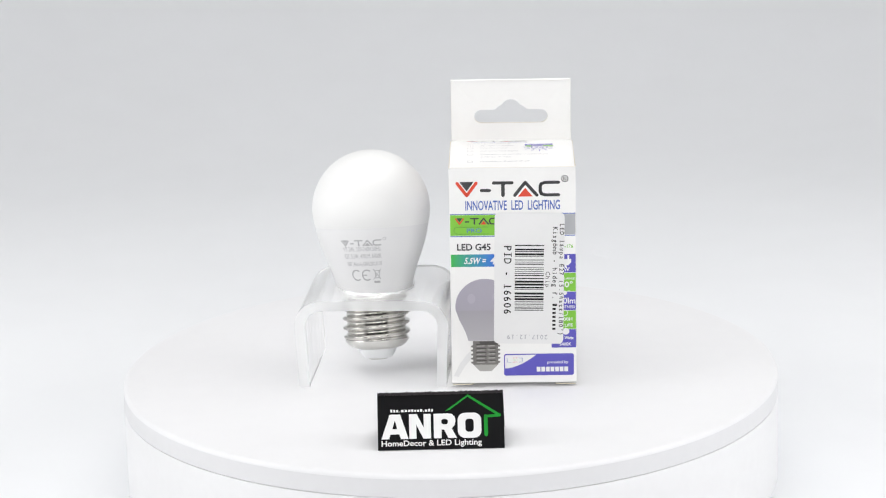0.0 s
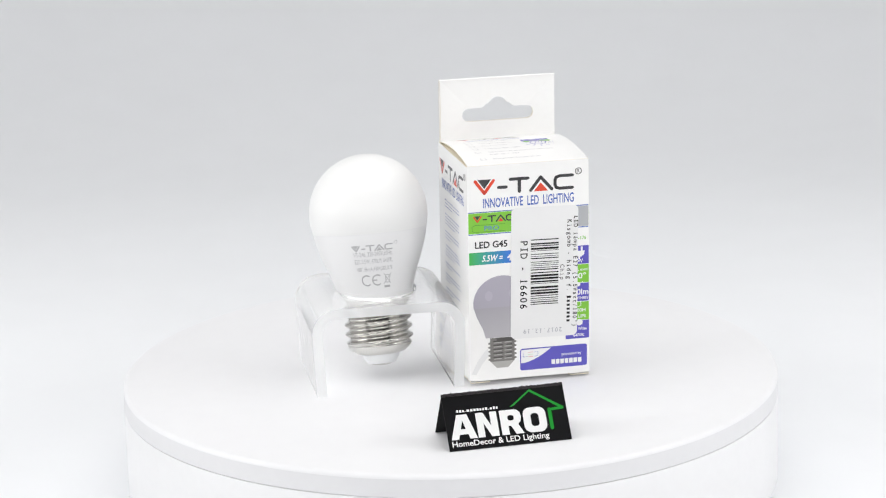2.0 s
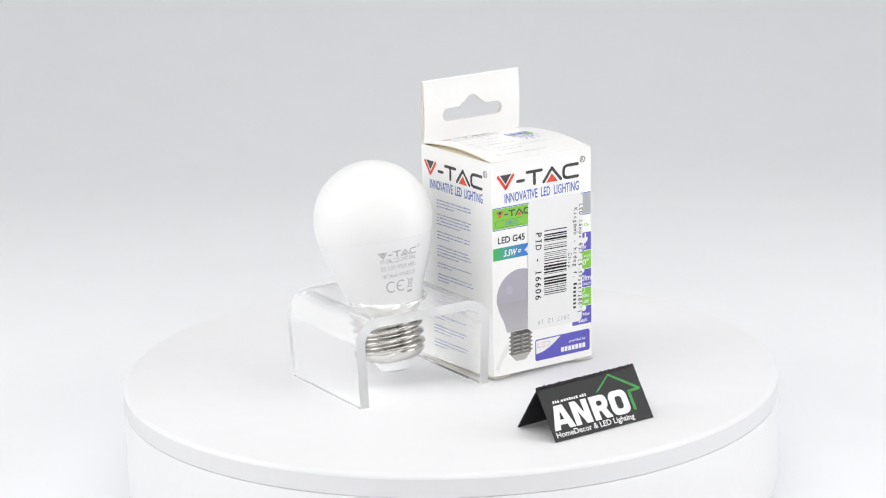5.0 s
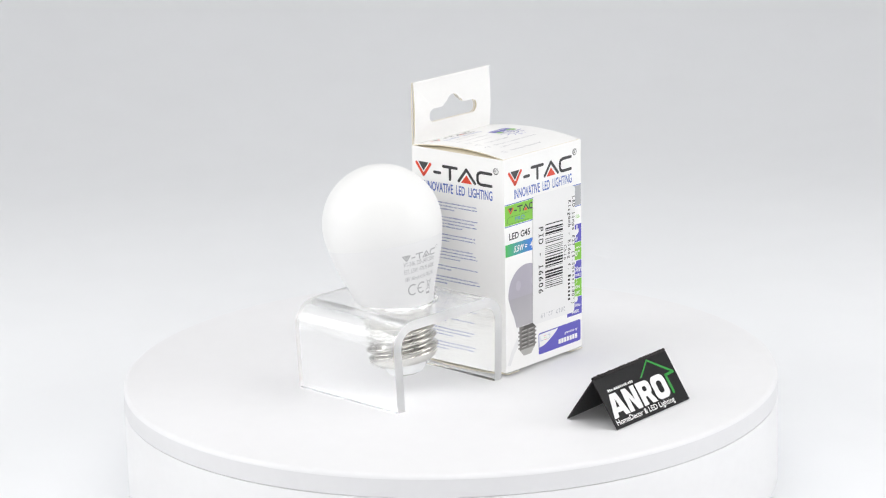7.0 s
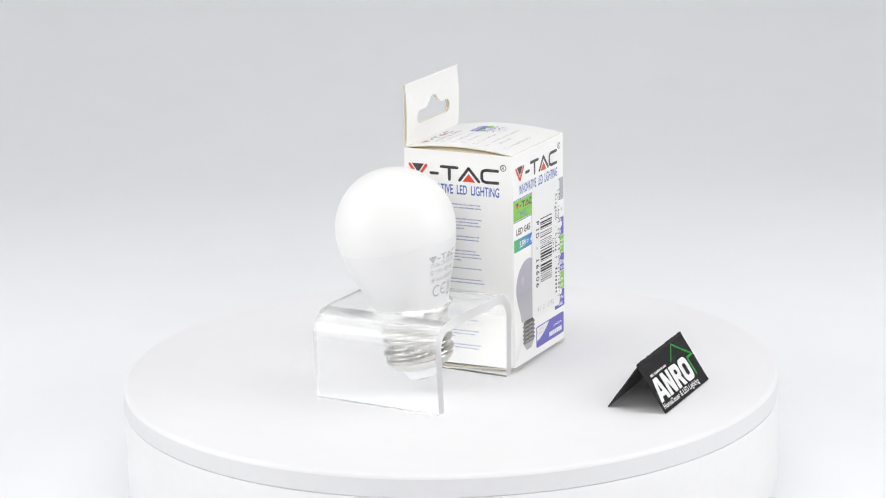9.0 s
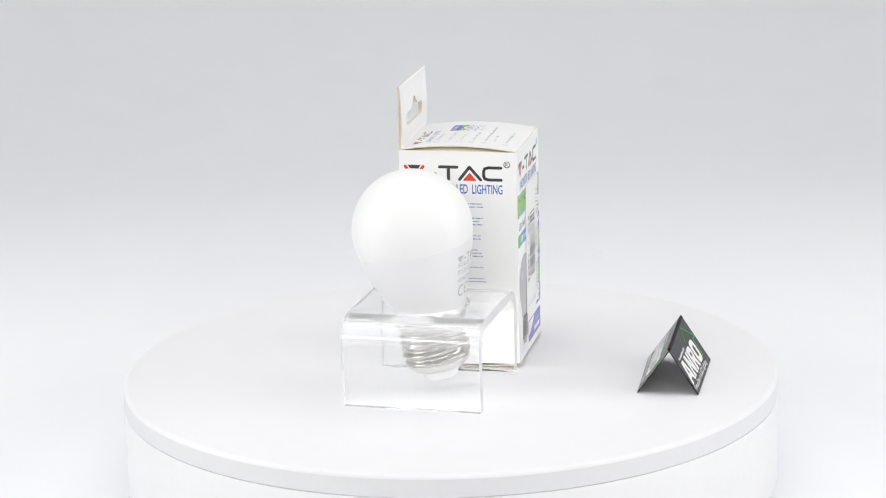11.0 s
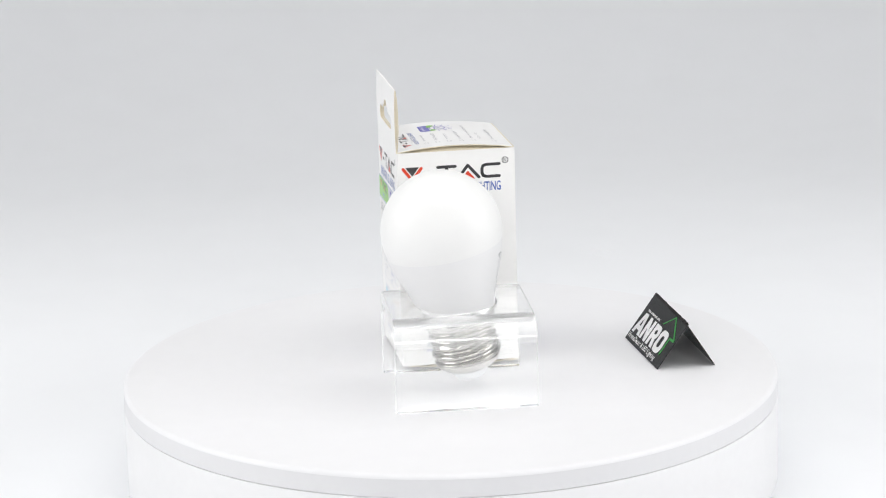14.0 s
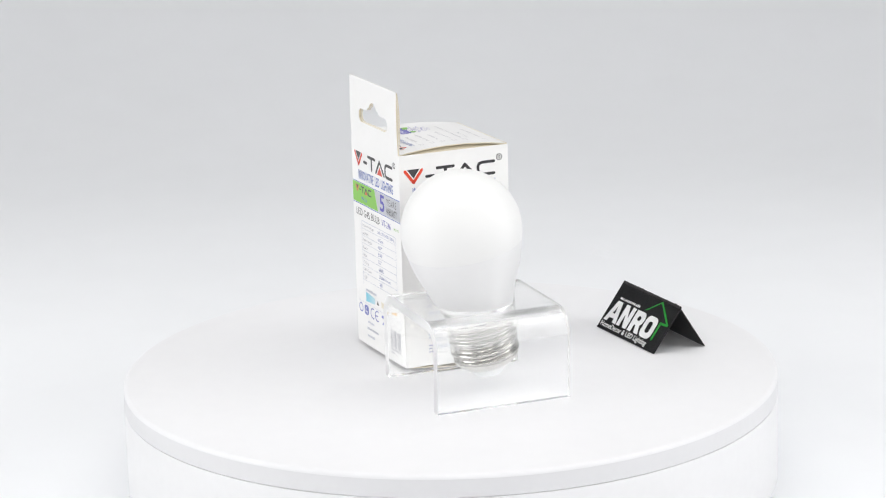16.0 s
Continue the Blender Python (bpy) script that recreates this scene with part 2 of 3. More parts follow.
def paper_sweep():
    bm = bmesh.new()
    prof = [(-1.7, FLOOR_Z), (-0.6, FLOOR_Z), (0.0, FLOOR_Z), (SWEEP_Y, FLOOR_Z)]
    prof += [(SWEEP_Y + SWEEP_R * math.sin(radians(a)), FLOOR_Z + SWEEP_R * (1 - math.cos(radians(a)))) for a in range(4, 89, 4)]
    prof += [(SWEEP_Y + SWEEP_R, FLOOR_Z + SWEEP_R), (SWEEP_Y + SWEEP_R + 0.01, 1.2)]
    rows = [[bm.verts.new((x * 1000, y * 1000, z * 1000)) for x in (-1.1, 1.1)] for y, z in prof]
    for a, b in zip(rows, rows[1:]):
        bm.faces.new((a[0], a[1], b[1], b[0]))
    ob = part("backdrop", bm, PAPER, smooth=True)
    dent = revolve([(1.0, 0.9), (0.8, 1.3), (0.5, 1.6), (0.1, 1.7)], 24)
    dent.transform(Matrix.Translation((78, 322, FLOOR_Z * 1000 - 1.0)) @ Matrix.Rotation(radians(20), 4, "Z") @ Matrix.Diagonal((5, 9, 1.0, 1)))
    part("paper_dent", dent, PAPER, ob, smooth=True)
    return tagged(ob, "seamless white paper sweep curving up behind the turntable", "backdrop", kind="structure")


SWEEP_Y, SWEEP_R = 0.50, 0.70


def tent_wall(name, corners, thick, m=None, label="plain white photo tent fabric wall"):
    bm = bmesh.new()
    n = Vector(thick)
    a = [bm.verts.new(Vector(c) * 1000) for c in corners]
    b = [bm.verts.new((Vector(c) + n) * 1000) for c in corners]
    bm.faces.new(a), bm.faces.new(b[::-1])
    for i in range(4):
        j = (i + 1) % 4
        bm.faces.new((a[i], b[i], b[j], a[j]))
    bmesh.ops.recalc_face_normals(bm, faces=bm.faces[:])
    return tagged(part(name, bm, m or FABRIC), label, "wall", kind="structure")


def setting():
    paper_sweep()
    tent_wall("wall_west", [(-1.1, -1.7, -0.05), (-1.1, 1.3, -0.06), (-1.1, 1.3, 1.15), (-1.1, -1.7, 1.15)], (-0.02, 0, 0))
    tent_wall("wall_east", [(1.1, -1.7, -0.05), (1.1, 1.3, -0.06), (1.1, 1.3, 1.15), (1.1, -1.7, 1.15)], (0.02, 0, 0))
    tent_wall("wall_south", [(-1.12, -1.22, -0.06), (1.12, -1.22, -0.06), (1.12, -1.22, 1.15), (-1.12, -1.22, 1.15)], (0, -0.02, 0), ROOM, "dark cloth closing the studio behind the camera")
    tent_wall("ceiling", [(-1.12, -1.72, 1.16), (1.12, -1.72, 1.16), (1.12, 1.3, 1.16), (-1.12, 1.3, 1.16)], (0, 0, 0.02), ROOF, "unseen ceiling panel, made grey to darken reflections in the metal")


# ---- turntable ----
def turntable():
    t = thing("turntable", "round glossy white turntable disc on a low base", "turntable")
    t.matrix_world = pose(0, 0, 0)
    prof = [(124.95, -1.75), (125.0, -1.6)] + arc(123.4, -1.6, 1.6, 10, 90, 6) + [(60, 0), (0.5, 0)]
    part("disc", revolve(prof, 220), DISC, t, "glossy white round plate", smooth=True)
    # side of the same plate, split off to carry its darker shaded colour
    part("shaded_edge_band", revolve([(122.0, -8.2), (124.85, -8.18), (125.0, -8.06), (125.0, -1.62), (122.0, -1.6)], 220), EDGE_SHADED, t, "side of the white plate, its shade put into the colour", smooth=True)
    part("base_drum", revolve([(124.6, -42), (125.0, -41.5), (125.0, -8.46), (124.88, -8.36), (120, -8.32)], 200), BASE, t, "white drum under the plate", smooth=True)
    part("bearing", revolve([(60, -8.5), (60, -8.1)], 64), BASE, t)
    return t


# ---- carton ----
BW, BD, BH = 46.6, 45.3, 84.1


def front_face(u, v, w):
    return (u, -BD / 2 - w, v)


def left_face(u, v, w):
    return (-BW / 2 - w, -u, v)


def back_face(u, v, w):
    return (-u, BD / 2 + w, v)


def right_face(u, v, w):
    return (BW / 2 + w, u, v)


def print_z(v):
    return 2.2 + 0.972 * v


def flap_z(y):
    k = (y + BD / 2) / BD
    return BH + 0.1 + 2.0 * math.sin(math.pi * min(max(k, 0), 1)) ** 0.8 - 0.2 * (1 - k)


def top_face(u, v, w):
    return (u, v, flap_z(v) + w)


def mark(parent, u0, v0, u1, v1, place, reg=True, slogan=True):
    emblem(parent, u0, v0, u1, v1, place)
    if reg:
        r = (u1 - u0) * 0.034
        part("registered_ring", ink(ring_mark(u1 + r * 1.3, v1 + r * 0.6, r, r * 0.22), place), DARK, parent)
        part("registered_letter", words("R", u1 + r * 0.85, v1 + r * 0.05, u1 + r * 1.75, v1 + r * 1.15, place), DARK, parent)
    if slogan:
        part("slogan", words("INNOVATIVE  LED  LIGHTING", u0 + 3.9, v0 - 5.2, u1 - 0.1, v0 - 1.4, place, bold=0.016), BLUE, parent, "blue capital slogan print")


def carton():
    box = thing("bulb_carton", "white printed card carton with hanging tab and price sticker", "carton")
    th = 0.45
    low = 1.5
    c = 3.5
    # front panel with clipped lower corners
    front = part("front_panel", sheet([(-BW / 2 + 0.01, low + 0.25), (-BW / 2 + c, low), (BW / 2 - c, low), (BW / 2 - 0.01, low + 0.25), (BW / 2 - 0.01, BH - 0.5), (BW / 2 - 0.6, BH), (-BW / 2 + 0.6, BH), (-BW / 2 + 0.01, BH - 0.5)], [], th, front_face, lambda v: v > BH - 0.1 or v < 2.2), CARD, box, "white front with colour print", extra=(CARD_IN,))
    left = part("side_panel", sheet([(-BD / 2 + 0.46, low), (BD / 2 - 0.46, low + 0.2), (BD / 2 - 0.46, BH - 0.2), (-BD / 2 + 0.46, BH)], [], th, left_face, lambda v: v > BH - 1 or v < 3), CARD, box, "white side with small blue print", extra=(CARD_IN,))
    right = part("side_panel", sheet(rect(-BD / 2 + 0.46, low, BD / 2 - 0.46, BH), [], th, right_face, lambda v: v > BH - 1 or v < 3), CARD, box, extra=(CARD_IN,))
    # bowed bottom flap, on which the carton stands
    bm = bmesh.new()
    prof = [(-BD / 2 + 0.3 + (BD - 0.6) * k / 20, 1.6 - 1.45 * math.sin(math.pi * k / 20) ** 0.6) for k in range(21)]
    hx = BW / 2 - 0.5
    up = [[bm.verts.new((x, y, z + 0.4)) for x in (-hx, hx)] for y, z in prof]
    dn = [[bm.verts.new((x, y, z)) for x in (-hx, hx)] for y, z in prof]
    for a, b, c2, d in zip(up, up[1:], dn, dn[1:]):
        bm.faces.new((a[0], a[1], b[1], b[0])).material_index = 1
        bm.faces.new((c2[0], d[0], d[1], c2[1]))
        bm.faces.new((a[0], b[0], d[0], c2[0])).material_index = 1
        bm.faces.new((a[1], c2[1], d[1], b[1])).material_index = 1
    bmesh.ops.recalc_face_normals(bm, faces=bm.faces[:])
    part("bottom_flap", bm, CARD, box, extra=(CARD_IN,))
    for sx in (-1, 1):
        part("corner_flap", sheet([(sx * (BW / 2 - 0.4), -BD / 2 - 0.3), (sx * (BW / 2 - 7.5), -BD / 2 - 0.25), (sx * (BW / 2 - 9), -BD / 2 + 5), (sx * (BW / 2 - 0.4), -BD / 2 + 5)], [], 0.3, lambda u, v, w: (u, v, 1.15 + w)), CARD, box, extra=(CARD_IN,))
    # back panel runs up into the hanging tab, folded over at the top
    top = 107.9
    slot = [(-11.4, 91.3), (11.4, 91.3)] + arc(11.4, 93.9, 2.6, -90, 90, 8)[1:] + [(6.6, 96.5)] + [(5.6, 96.9), (4.9, 97.8)] + arc(0, 96.6, 3.9, 25, 155, 10) + [(-4.9, 97.8), (-5.6, 96.9), (-6.6, 96.5)] + arc(-11.4, 93.9, 2.6, 90, 270, 8)[:-1]
    side_z = [low, BH, 88, 92, 96, 100, 104, 107, top]
    hw = BW / 2 - 0.5
    outline = [(-BW / 2 + 0.02, low), (BW / 2 - 0.02, low), (BW / 2 - 0.02, BH)] + [(hw, z) for z in side_z[1:]] + [(-hw, z) for z in side_z[:0:-1]] + [(-BW / 2 + 0.02, BH)]

    def belly(v):
        return math.sin(math.pi * min(max((v - BH) / (top - BH), 0), 1))

    back = part("back_panel", sheet(outline, [slot], 0.4, lambda u, v, w: (-u, BD / 2 + w + 0.25 * belly(v), v), lambda v: v > BH or v < 3), CARD, box, "white back with data table print and euro slot", extra=(CARD_IN,))
    folded = [(hw - 0.3, z) for z in side_z[1:]] + [(-hw + 0.3, z) for z in side_z[:0:-1]]
    part("hanging_tab", sheet(folded, [slot], 0.4, lambda u, v, w: (u, BD / 2 - 0.6 - w - 0.75 * belly(v) ** 0.8, v)), CARD, box, "folded-over hanging tab with euro slot", extra=(CARD_IN,))
    # added filler: its cream colour stands in for light inside the narrow tab gap
    core = [(hw - 0.7, z) for z in side_z[2:-1]] + [(-hw + 0.7, z) for z in side_z[-2:1:-1]]
    part("tab_gap_filler", sheet(core, [[(u * 1.03, 93.9 + (v - 93.9) * 1.1) for u, v in slot]], 0.7, lambda u, v, w: (u, BD / 2 - 0.25 + w * (belly(v) + 0.02), v)), CARD_IN, box, "cream filler added so the gap between the tab layers looks lit", extra=(CARD_IN,))
    fold = bmesh.new()
    rows = []
    for a in range(0, 181, 30):
        y, z = BD / 2 - 0.5 - 0.52 * math.cos(radians(a)) * -1, top - 0.1 + 0.45 * math.sin(radians(a))
        rows.append([fold.verts.new((x, y, z)) for x in (-hw, hw)])
    for a, b in zip(rows, rows[1:]):
        fold.faces.new((a[0], a[1], b[1], b[0]))
    part("tab_fold", fold, CARD, box, smooth=True)
    # domed top flap with its tuck
    flap = bmesh.new()
    ys = [-BD / 2 + 0.05 + (BD - 0.6) * k / 24 for k in range(25)]
    prof = [(-BD / 2 + 0.55, BH - 9), (-BD / 2 + 0.52, BH - 2), (-BD / 2 + 0.3, BH - 0.6)] + [(y, flap_z(y)) for y in ys]
    hw2 = BW / 2 - 0.35
    up = [[flap.verts.new((x, y, z)) for x in (-hw2, hw2)] for y, z in prof]
    dn = [[flap.verts.new((x, y + (0.35 if k < 3 else 0), z - (0.4 if k >= 3 else 0))) for x in (-hw2, hw2)] for k, (y, z) in enumerate(prof)]
    for a, b in zip(up, up[1:]):
        flap.faces.new((a[0], a[1], b[1], b[0])).smooth = True
    for a, b in zip(dn, dn[1:]):
        flap.faces.new((a[1], a[0], b[0], b[1])).material_index = 1
    for a, b, c2, d in zip(up, up[1:], dn, dn[1:]):
        flap.faces.new((a[0], b[0], d[0], c2[0])).material_index = 1
        flap.faces.new((a[1], c2[1], d[1], b[1])).material_index = 1
    bmesh.ops.recalc_face_normals(flap, faces=flap.faces[:])
    flap_ob = part("top_flap", flap, CARD, box, "bulging white top flap with checklist print", extra=(CARD_IN,))
    for sx in (-1, 1):
        bm = bmesh.new()
        rows = []
        for k in range(17):
            y = -BD / 2 + 1.2 + (BD - 2.4) * k / 16
            rise = flap_z(y) - 0.75 - BH
            rows.append([bm.verts.new((sx * (BW / 2 - 0.1 - d), y, BH - 0.15 + rise * f)) for d, f in ((0, 0), (0.5, 0.35), (1.5, 0.7), (4, 0.95), (14, 1.0))])
        for a, b in zip(rows, rows[1:]):
            for q in range(4):
                bm.faces.new((a[q], b[q], b[q + 1], a[q + 1]))
        bmesh.ops.recalc_face_normals(bm, faces=bm.faces[:])
        bmesh.ops.solidify(bm, geom=bm.faces[:], thickness=0.3)
        part("dust_flap", bm, CARD_IN, box, "cream raw card dust flap", smooth=True)
    print_front(front)
    print_side(left)
    print_back(back)
    print_top(flap_ob)
    for p, cols in ((right, 1),):
        part("green_band", ink([rect(-BD / 2 + 0.1, 58.4, -BD / 2 + 14, 66.7)], right_face), GREEN, p)
        for k in range(5):
            v = 51.2 - 7.25 * k
            part("colour_block", ink([rect(-BD / 2 + 0.1, v - 7.0, -BD / 2 + 2.5, v)], right_face), (VIOLET, GREEN)[k % 2], p)
    return box


def print_front(p):
    def F(u, v, w):
        return front_face(u, print_z(v), w)
    mark(p, -21.2, 72.9, 17.6, 78.9, F)
    part("green_band", ink([rect(-23.0, 57.9, 2, 65.9)], F), GREEN, p, "bright green band")
    part("silver_band", ink([rect(2, 57.9, 23.1, 65.9)], F), SILVER, p)
    part("blue_rule", ink([rect(-23.0, 66.0, 23.1, 66.35), rect(-23.0, 57.4, 23.1, 57.75)], F), BLUE, p)
    emblem(p, -21.4, 62.2, -5.4, 64.8, F, 0.09)
    part("pill_outline", ink([q for a in (stroke([(-20.6, 61.2), (-9, 61.2)], 0.16), stroke([(-20.6, 58.5), (-9, 58.5)], 0.16), stroke([(-20.6, 61.2), (-21.6, 60.6), (-21.6, 59.1), (-20.6, 58.5)], 0.16)) for q in a], F, 0.09), GREEN_DK, p)
    part("pro_lettering", words("PRO", -16.9, 59.0, -11.4, 60.7, F, 0.09), BLUE, p)
    part("type_lettering", words("LED G45", -20.6, 52.0, -8.2, 54.7, F, bold=0.025), DARK, p)
    part("blend_band", ink([rect(-22.9, 45.6, -6, 50.5)], F), BAND, p, "green to blue printed band")
    part("watt_lettering", words("5.5W =", -18.1, 46.7, -10.3, 49.2, lambda u, v, w: F(u + 0.22 * (v - 46.7), v, w), 0.09, bold=0.022), WHITE_INK, p)
    part("figure", words("4", -8.6, 46.5, -6.7, 49.9, lambda u, v, w: F(u + 0.22 * (v - 46.5), v, w), 0.09, bold=0.022), WHITE_INK, p)
    # printed picture of a lamp
    dome = [(11.0 * math.cos(radians(a)), 29.8 + 11.0 * math.sin(radians(a))) for a in range(-8, 189, 7)]
    cx = -10.6
    part("picture_neck", ink([[(cx - 10.9, 28.6), (cx - 9.6, 24.5), (cx - 7.6, 20.4), (cx - 6.3, 16.2), (cx + 6.3, 16.2), (cx + 7.6, 20.4), (cx + 9.6, 24.5), (cx + 10.9, 28.6)]], F), PICTURE_LOW, p)
    part("picture_dome", ink([[(cx + x, z) for x, z in dome]], F, 0.07), PICTURE, p, "printed grey-lilac picture of a lamp")
    part("picture_screw", ink([rect(cx - 4.7, 6.6, cx + 4.7, 16.1)], F), PICTURE_MID, p)
    part("picture_shade", ink([[(cx - 1.6, 13.7), (cx + 4.6, 14.2), (cx + 4.6, 16.0), (cx - 2.4, 16.0)]], F, 0.06), PICTURE_SCREW, p)
    for k in range(5):
        v = 7.5 + 1.62 * k
        part("picture_thread", ink(stroke([(cx - 5.1, v), (cx + 5.1, v + 0.2)], 0.8), F, 0.07), PICTURE_MID, p)
        part("thread_shade", ink(stroke([(cx - 3.3, v + 0.75), (cx + 0.1, v + 0.8)], 0.55) + stroke([(cx + 1.7, v + 0.8), (cx + 3.6, v + 0.85)], 0.5), F, 0.08), PICTURE_SCREW, p)
        part("thread_glint", ink(stroke([(cx - 3.2, v + 0.1), (cx - 0.4, v + 0.15)], 0.32) + stroke([(cx + 0.9, v + 0.15), (cx + 3.4, v + 0.2)], 0.36), F, 0.09), PICTURE_LIGHT, p)
    for gx, gz in ((-5.0, 33.0), (4.2, 33.5)):
        part("picture_glint", ink([[(cx + gx + 1.5 * math.cos(radians(a)), gz + 2.0 * math.sin(radians(a))) for a in range(0, 360, 20)]], F, 0.09), PICTURE_GLINT, p)
    part("picture_tip", ink([[(cx - 4.6, 6.6), (cx - 2.2, 4.0), (cx + 2.2, 4.0), (cx + 4.6, 6.6)]], F, 0.06), PICTURE_LIGHT, p)
    part("grey_swoosh", ink([[(-22.6, 2.2), (-20.2, 7.2), (-17.4, 11.0), (-16.2, 12.0), (-15.6, 9.4), (-18.4, 6.0), (-20.8, 1.8)]], F, 0.04), surface("pale_swoosh", (0.78, 0.78, 0.78), 0.42), p)
    # column of data blocks
    for k in range(5):
        v = 50.2 - 7.45 * k
        part("colour_block", ink([rect(14.0, v - 7.25, 23.15, v)], F), (VIOLET, GREEN)[k % 2], p)
    part("plug_icon", ink([rect(18.1, 48.2, 18.8, 49.8), rect(20.1, 48.2, 20.8, 49.8), [(17.3, 48.2), (21.6, 48.2), (21.4, 46.8), (20.3, 45.8), (18.7, 45.8), (17.5, 46.8)], rect(19.1, 44.9, 19.8, 45.8)], F, 0.09), WHITE_INK, p)
    for text, a, b, c2, d in (("5.5W", 16.4, 43.4, 20.9, 45.0), ("BEAMING ANGLE", 15.2, 40.2, 22.7, 41.0), ("180°", 16.0, 37.1, 22.0, 39.5), ("470lm", 15.2, 30.6, 23.0, 33.0), ("BRIGHTNESS", 15.0, 28.8, 22.8, 29.9),
                              ("20,000H", 15.0, 23.6, 21.8, 25.2), ("LIFE", 19.0, 21.5, 22.0, 22.7), ("White", 18.8, 16.4, 22.2, 17.7), ("6400K", 17.0, 13.9, 21.4, 15.2)):
        part("block_lettering", words(text, a, b, c2, d, F, 0.09, bold=0.015), WHITE_INK, p)
    part("clock_icon", ink(ring_mark(19.0, 27.0, 1.2, 0.2), F, 0.09), WHITE_INK, p)
    part("lamp_icon", ink([arc(19.0, 34.9, 0.9, 0, 330, 11)] + stroke([(17.2, 35.9), (17.7, 35.6)], 0.2) + stroke([(20.8, 35.9), (20.3, 35.6)], 0.2), F, 0.09), WHITE_INK, p)
    part("lamp_icon", ink([arc(19.4, 19.6, 1.3, 0, 330, 11)], F, 0.09), WHITE_INK, p)
    part("green_code", words("SKU-176", 16.0, 52.6, 22.2, 54.0, F, bold=0.01), GREEN, p)
    # supplier plate
    part("violet_plate", ink([round_rect(-3.8, 2.1, 22.3, 10.8, 0.9)], F, 0.05), VIOLET, p, "violet-blue supplier plate")
    curve = [(-3.1 + 11.4 * k / 10, 5.0 + 5.4 * (k / 10) ** 1.7) for k in range(11)]
    part("white_swoosh", ink([[(-3.2, 10.3), (-3.4, 9.8), (-3.4, 5.0)] + curve], F, 0.09), WHITE_INK, p)
    part("outline_lettering", ink(stroke([(-2.6, 9.2), (-2.6, 7.5), (-0.9, 7.5)], 0.12) + stroke([(1.7, 9.2), (3.1, 9.1), (3.1, 7.6), (1.7, 7.5)], 0.12), F, 0.12), BLUE, p)
    part("outline_lettering", ink(stroke([(-0.5, 9.2), (1.2, 9.2)], 0.12) + stroke([(-0.5, 7.5), (1.2, 7.5)], 0.12), F, 0.12), RED, p)
    part("outline_lettering", ink(stroke([(-0.5, 8.35), (1.2, 8.35)], 0.12), F, 0.12), GREEN, p)
    part("plate_lettering", words("provided by", 12.4, 6.5, 20.2, 7.9, F, 0.09, bold=0.012), WHITE_INK, p)
    pieces("plate_bar", [rect(8.4 + 1.72 * k, 3.6, 9.8 + 1.72 * k, 5.5) for k in range(7)], F, WHITE_INK, p, 0.09)


def print_side(p):
    def L(u, v, w):
        return left_face(u, print_z(v), w)
    mark(p, -21.2, 72.6, 17.2, 78.5, L)
    v, seed = 63.6, 3
    for rows in (3, 4, 3, 4, 2, 3, 2, 3, 2, 3, 3):
        part("small_print", ink(small_lines(-13.0, v, 10.5, rows, 1.28, 0.40, seed), L), SOFT_TEXT, p, "block of small blue print")
        v -= rows * 1.28 + 1.9
        seed += 1


